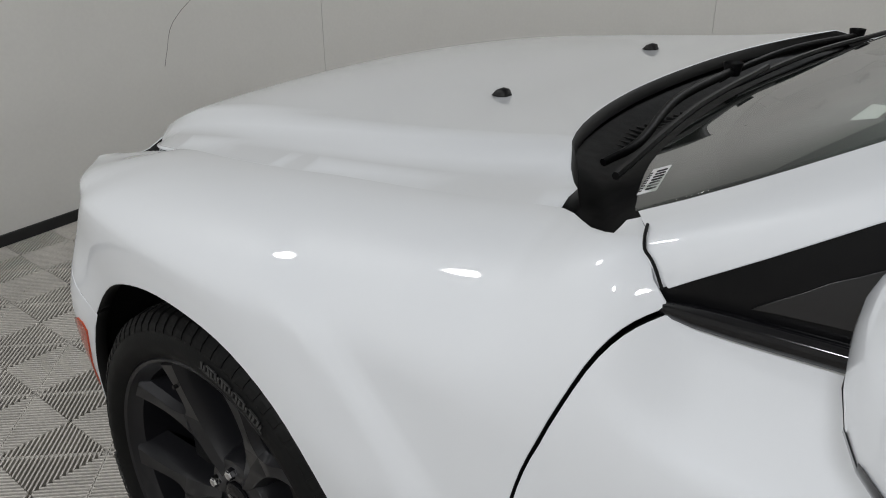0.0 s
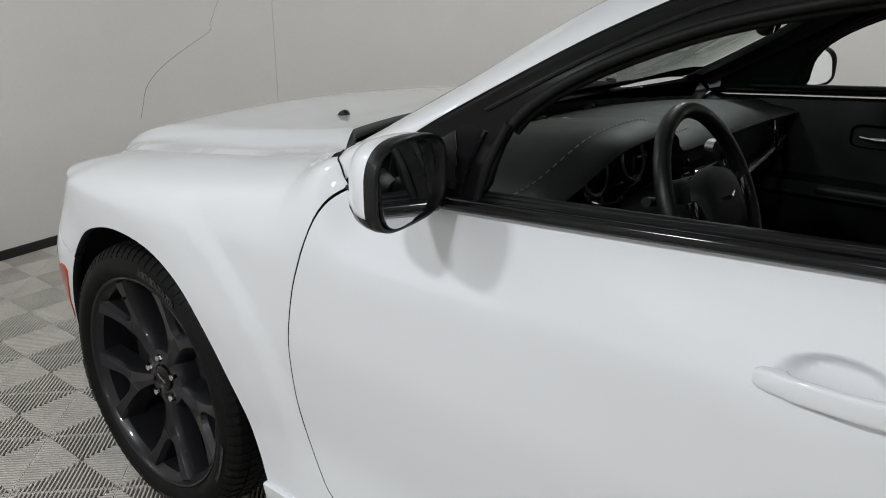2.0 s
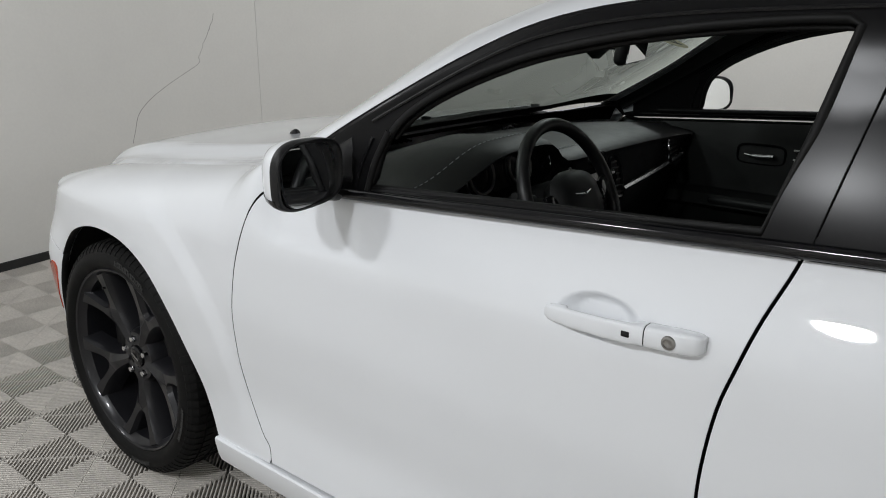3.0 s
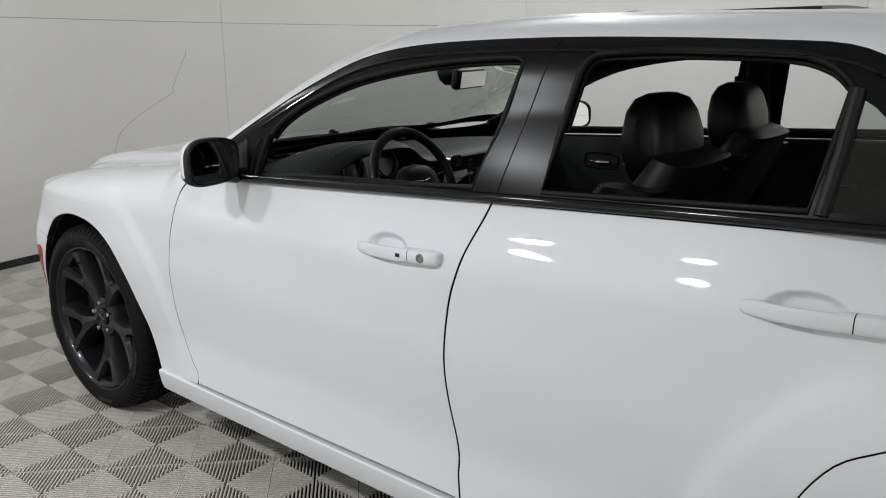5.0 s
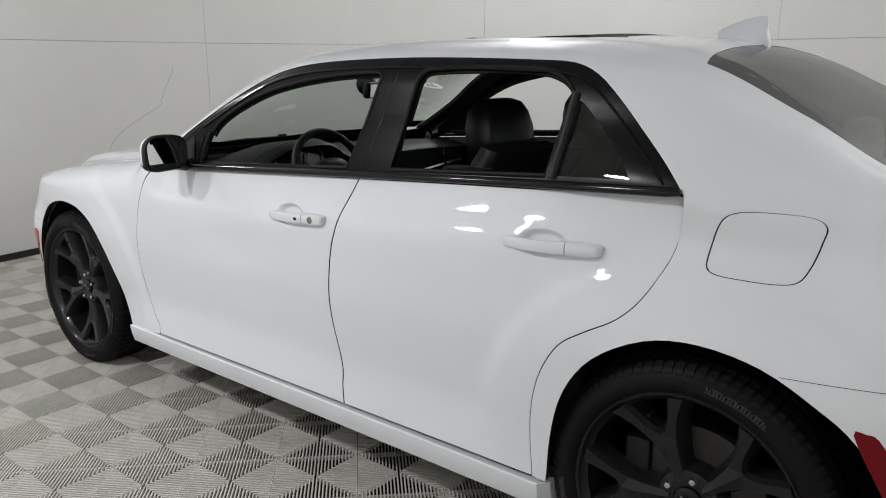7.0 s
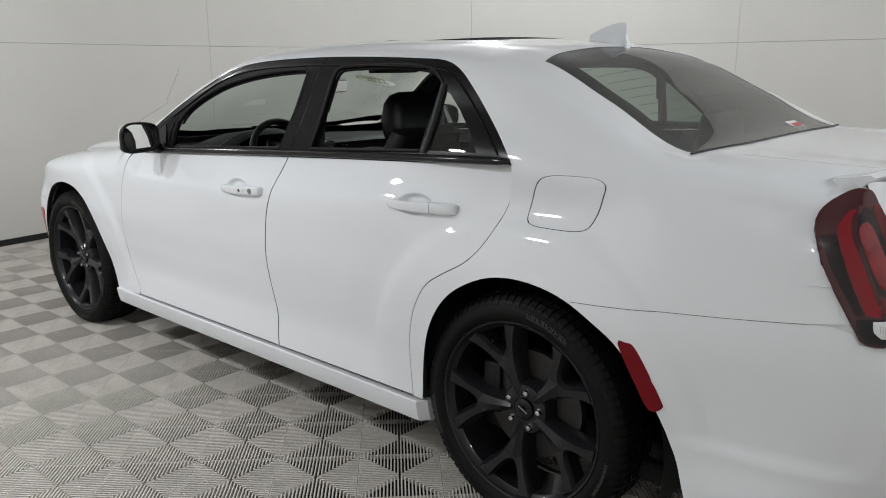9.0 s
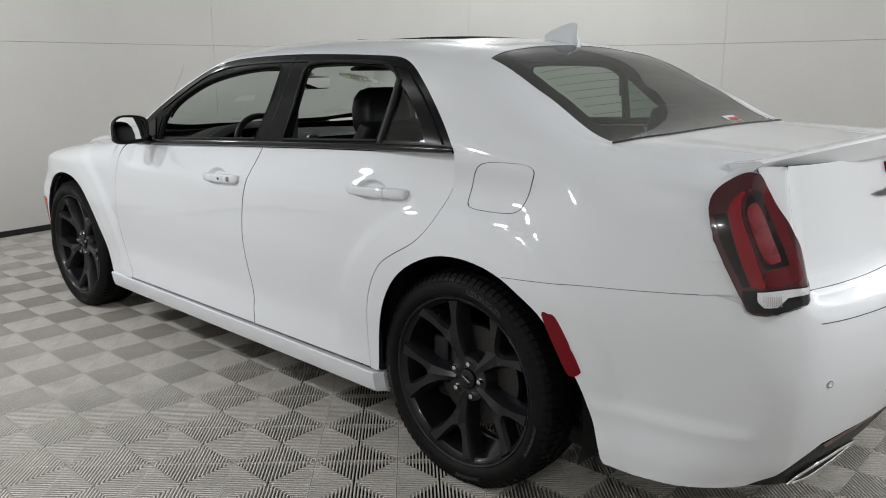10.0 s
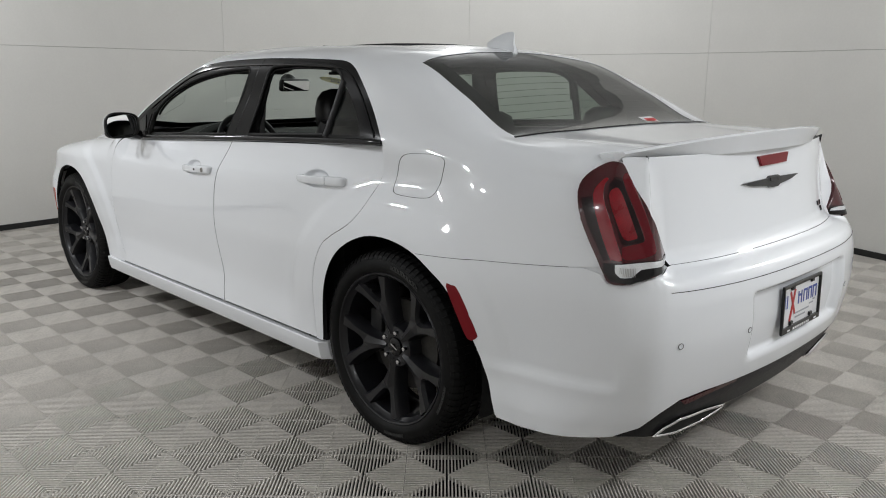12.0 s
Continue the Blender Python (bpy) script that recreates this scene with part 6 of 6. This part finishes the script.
# door cards
for s in (-1, 1):
    for y0, y1, z0 in ((0.60, -0.42, 1.030), (-0.48, -1.20, 1.075)):
        yy = np.linspace(y0, y1, 12)
        rows = []
        for y in yy:
            top = float(belt_low(y)) - 0.012
            rows.append([(s * x, y, z) for x, z in ((0.846, top - 0.01), (0.825, top + 0.004), (0.812, top - 0.03), (0.80, 0.90), (0.79, 0.80), (0.735, 0.785), (0.73, 0.745), (0.785, 0.72), (0.79, 0.42), (0.87, 0.40))])
        card = part("door_card", loft(rows), DASH, car, "black padded inner door panel")
        ym = y0 + (y1 - y0) * 0.38
        part("handle_bezel", sweep([(s * 0.803, ym + 0.082 * math.copysign(abs(math.cos(a)) ** 0.45, math.cos(a)), 0.935 + 0.034 * math.copysign(abs(math.sin(a)) ** 0.45, math.sin(a))) for a in np.linspace(0, 2 * math.pi, 33)[:-1]], 0.004, 6, True), GLOSS, card)
        part("inner_handle", sweep(spline([(s * 0.80, ym + 0.055, 0.932), (s * 0.785, ym + 0.01, 0.930), (s * 0.783, ym - 0.05, 0.934)], 5), [0.006] * 4 + [0.009] * 7, 8), SILVER, card, "satin silver inner door handle")
        for dz, r in ((0.020, 0.006), (-0.012, 0.005)):
            part("door_strip", sweep([(s * 0.799, ym - 0.11, 0.940 + dz), (s * 0.797, y1 + 0.10, 0.955 + dz)], r, 6), SILVER, card, "satin silver door strip")
        part("armrest", box_bm((0.07, (y0 - y1) * 0.55, 0.05), (s * 0.765, (y0 + y1) / 2, 0.76), 0.02, 3), LEATHER, card)

# belts and pillars inside
for s in (-1, 1):
    p = np.array([on_upper(np.array([y]), np.array([z]), -0.05)[0] for y, z in ((-0.44, 1.10), (-0.445, 1.25), (-0.455, 1.40))])
    part("pillar_trim", sweep([(q[0] * -s, q[1], q[2]) for q in p], [0.055, 0.05, 0.045], 10, flat=(1, 0, 0, 0.5)), LINER, car)
    part("seat_belt", sweep([(s * 0.70, -0.40, 1.32), (s * 0.74, -0.40, 0.95), (s * 0.74, -0.38, 0.60)], 0.022, 6, flat=(1, 0, 0, 0.08)), CLOTH, car)


def on_glass(x, y, lift):
    """A pose lying on the windshield's inner side."""
    z = float(np.interp(abs(x), [0, float(edge_x(y)) * 0.55, float(edge_x(y))], [top_z(y), edge_z(y) + (top_z(y) - edge_z(y)) * 0.72, edge_z(y)]))
    return Vector((x, y, z - lift))


YELLOW = material("yellow_sticker", (0.17, 0.145, 0.008), rough=0.5, vary=0.06)
bm = bmesh.new()
bmesh.ops.create_circle(bm, cap_ends=True, radius=1, segments=40)
bmesh.ops.scale(bm, vec=(0.15, 0.052, 1), verts=bm.verts)
bmesh.ops.solidify(bm, geom=bm.faces[:], thickness=0.0008)
oval_ob = part("year_sticker", bm, YELLOW, car, "yellow oval year sticker on the windshield")
oval_ob.matrix_basis = Matrix.Translation(on_glass(0.35, 0.40, 0.012)) @ Euler((radians(-154), radians(8), 0)).to_matrix().to_4x4()
txt = bpy.data.curves.new("year_text", "FONT")
txt.body, txt.size, txt.align_x, txt.align_y, txt.extrude = "2022", 0.085, "CENTER", "CENTER", 0.0006
tmp = new("year_text", txt)
dg = bpy.context.evaluated_depsgraph_get()
me = bpy.data.meshes.new_from_object(tmp.evaluated_get(dg))
bpy.data.objects.remove(tmp)
tm = finish("year_text", me, SEAL, oval_ob, "black printed year")
tm.matrix_basis = Matrix.Translation((0, 0, -0.0016)) @ Matrix.Rotation(math.pi, 4, "X")
bm = box_bm((0.10, 0.065, 0.001), (0, 0, 0), 0.0002, 1)
rs = part("rear_sticker", bm, PLATE_WHITE, car, "white and red dealer sticker on the rear window")
rs.matrix_basis = Matrix.Translation((0.21, -1.925, 1.208)) @ Euler((radians(25), 0, 0)).to_matrix().to_4x4()
part("print_bar", box_bm((0.075, 0.022, 0.0006), (0.008, 0.006, 0.0009), 0.0001, 1), RED, rs)
part("print_bar", box_bm((0.05, 0.010, 0.0006), (0.01, -0.020, 0.0009), 0.0001, 1), RED, rs)

# ---- wall crack ----
def on_wall(a, z, off):
    p, o = ring_point(np.array([a]))[0], ring_out(np.array([a]))[0]
    p = p - o * off
    return (p[0], p[1], z)


crack = [(0.60, 0.60), (0.68, 0.80), (0.85, 0.92), (1.13, 1.06), (1.16, 1.12), (1.20, 1.20), (1.26, 1.30), (1.30, 1.40)]
near_a = lambda x: float(np.interp(x, ring_point(np.linspace(0, 6, 200))[:, 0], np.linspace(0, 6, 200)))
pts = []
rng = random.Random(4)
for x, z in spline(crack, 5):
    pts.append(on_wall(near_a(x + rng.uniform(-0.005, 0.005)), z, 0.0))
part("wall_crack", sweep(pts, 0.0016, 5), material("crack_dirt", (0.20, 0.19, 0.18), rough=0.9), wall, "thin crooked crack in the wall panel")

# ---- floor tiles ----
TS = 0.298
ANG = radians(-44.8)
TV = Vector((-0.969 + TS * (-0.08 * math.cos(ANG) - 0.09 * math.sin(ANG)), 1.231 + TS * (-0.08 * math.sin(ANG) + 0.09 * math.cos(ANG)), 0))


def tile_mesh():
    """One open tile: ribs that run square to each edge, in four fields that meet at the diagonals."""
    n, verts, faces = 24, [], []
    h, w, topz, botz = TS / 2, 0.0025, 0.0, -0.017

    def bar(c, d, half_w, l0, l1, e0, e1):
        # c: distance along the edge; d: direction index; runs from l0 (edge) to l1 (inner, cut on the bias by e); the top is rounded off
        b = len(verts)
        tw = half_w * 0.9
        lo = [(c - half_w, l0), (c + half_w, l0), (c + half_w, l1 + e1), (c - half_w, l1 + e0)]
        hi = [(c - tw, l0), (c + tw, l0), (c + tw, l1 + e1 * 0.9), (c - tw, l1 + e0 * 0.9)]
        for z, pts in ((botz, lo), (topz - 0.0007, lo), (topz, hi)):
            for u, v in pts:
                x, y = ((u, v), (-v, u), (-u, -v), (v, -u))[d]
                verts.append((x, y, z))
        faces.append((b + 8, b + 9, b + 10, b + 11))
        for base in (b, b + 4):
            for i in range(4):
                j = (i + 1) % 4
                faces.append((base + i, base + j, base + 4 + j, base + 4 + i))
    pitch = TS / n
    for d in range(4):
        for k in range(n):
            c = -h + (k + 0.5) * pitch
            if abs(c) < 0.001:
                bar(c, d, w, -h + 0.0012, -0.005, 0, 0)
            elif h - abs(c) > 0.009:
                bar(c, d, w, -h + 0.0012, -abs(c) - 0.0015, w * (1 if c > 0 else -1), -w * (1 if c > 0 else -1))
        # edge rail with a thin joint to the next tile, set a little low
        base = len(verts)
        for z in (botz, topz - 0.0026):
            for u, v in ((-h + 0.001, -h + 0.001), (h - 0.001, -h + 0.001), (h - 0.005, -h + 0.0042), (-h + 0.005, -h + 0.0042)):
                x, y = ((u, v), (-v, u), (-u, -v), (v, -u))[d]
                verts.append((x, y, z))
        b = base
        faces.append((b + 4, b + 5, b + 6, b + 7))
        faces.append((b + 2, b + 3, b + 7, b + 6))
    return verts, faces


tv, tf = tile_mesh()
tme = mesh_of("floor_tile", tv, tf, smooth=False)
tme.materials.append(TILE)
spots = []
c_, s_ = math.cos(ANG), math.sin(ANG)
for i in range(-40, 41):
    for j in range(-40, 41):
        u, v = (i + 0.5) * TS, (j + 0.5) * TS
        spots.append((TV.x + u * c_ - v * s_, TV.y + u * s_ + v * c_))
spots = np.array(spots)
spots = spots[inside(RING, spots) | inside(RING + ring_out(RING_ARC[:-1]) * 0.25, spots)]
d_path = np.hypot(np.clip(np.abs(spots[:, 0] + 1.9) - 0.3, 0, None), np.clip(np.abs(spots[:, 1] + 0.9) - 2.2, 0, None))
order = np.argsort(d_path)
near, rest = spots[order[:300]], spots[order[300:]]
R = Matrix.Rotation(ANG, 4, "Z")
for x, y in near:
    o = new("floor_tile", tme)
    o.parent = floor
    o.matrix_basis = Matrix.Translation((x, y, 0)) @ R
tva = np.array(tv)
rot = np.stack([tva[:, 0] * c_ - tva[:, 1] * s_, tva[:, 0] * s_ + tva[:, 1] * c_, tva[:, 2]], 1)
allv = np.concatenate([rot + np.array([x, y, 0]) for x, y in rest])
tfa = np.array([list(f) for f in tf])
allf = np.concatenate([tfa + k * len(tv) for k in range(len(rest))])
me = bpy.data.meshes.new("floor_tiles_far")
me.vertices.add(len(allv))
me.vertices.foreach_set("co", allv.ravel())
me.loops.add(allf.size)
me.loops.foreach_set("vertex_index", allf.ravel())
me.polygons.add(len(allf))
me.polygons.foreach_set("loop_start", np.arange(0, allf.size, 4))
me.update(calc_edges=True)
me.shade_flat()
me.materials.append(TILE)
far = new("floor_tile_field", me)
far.parent = floor
tagged(far, "grey ribbed plastic floor tiles further off", kind="stuff")
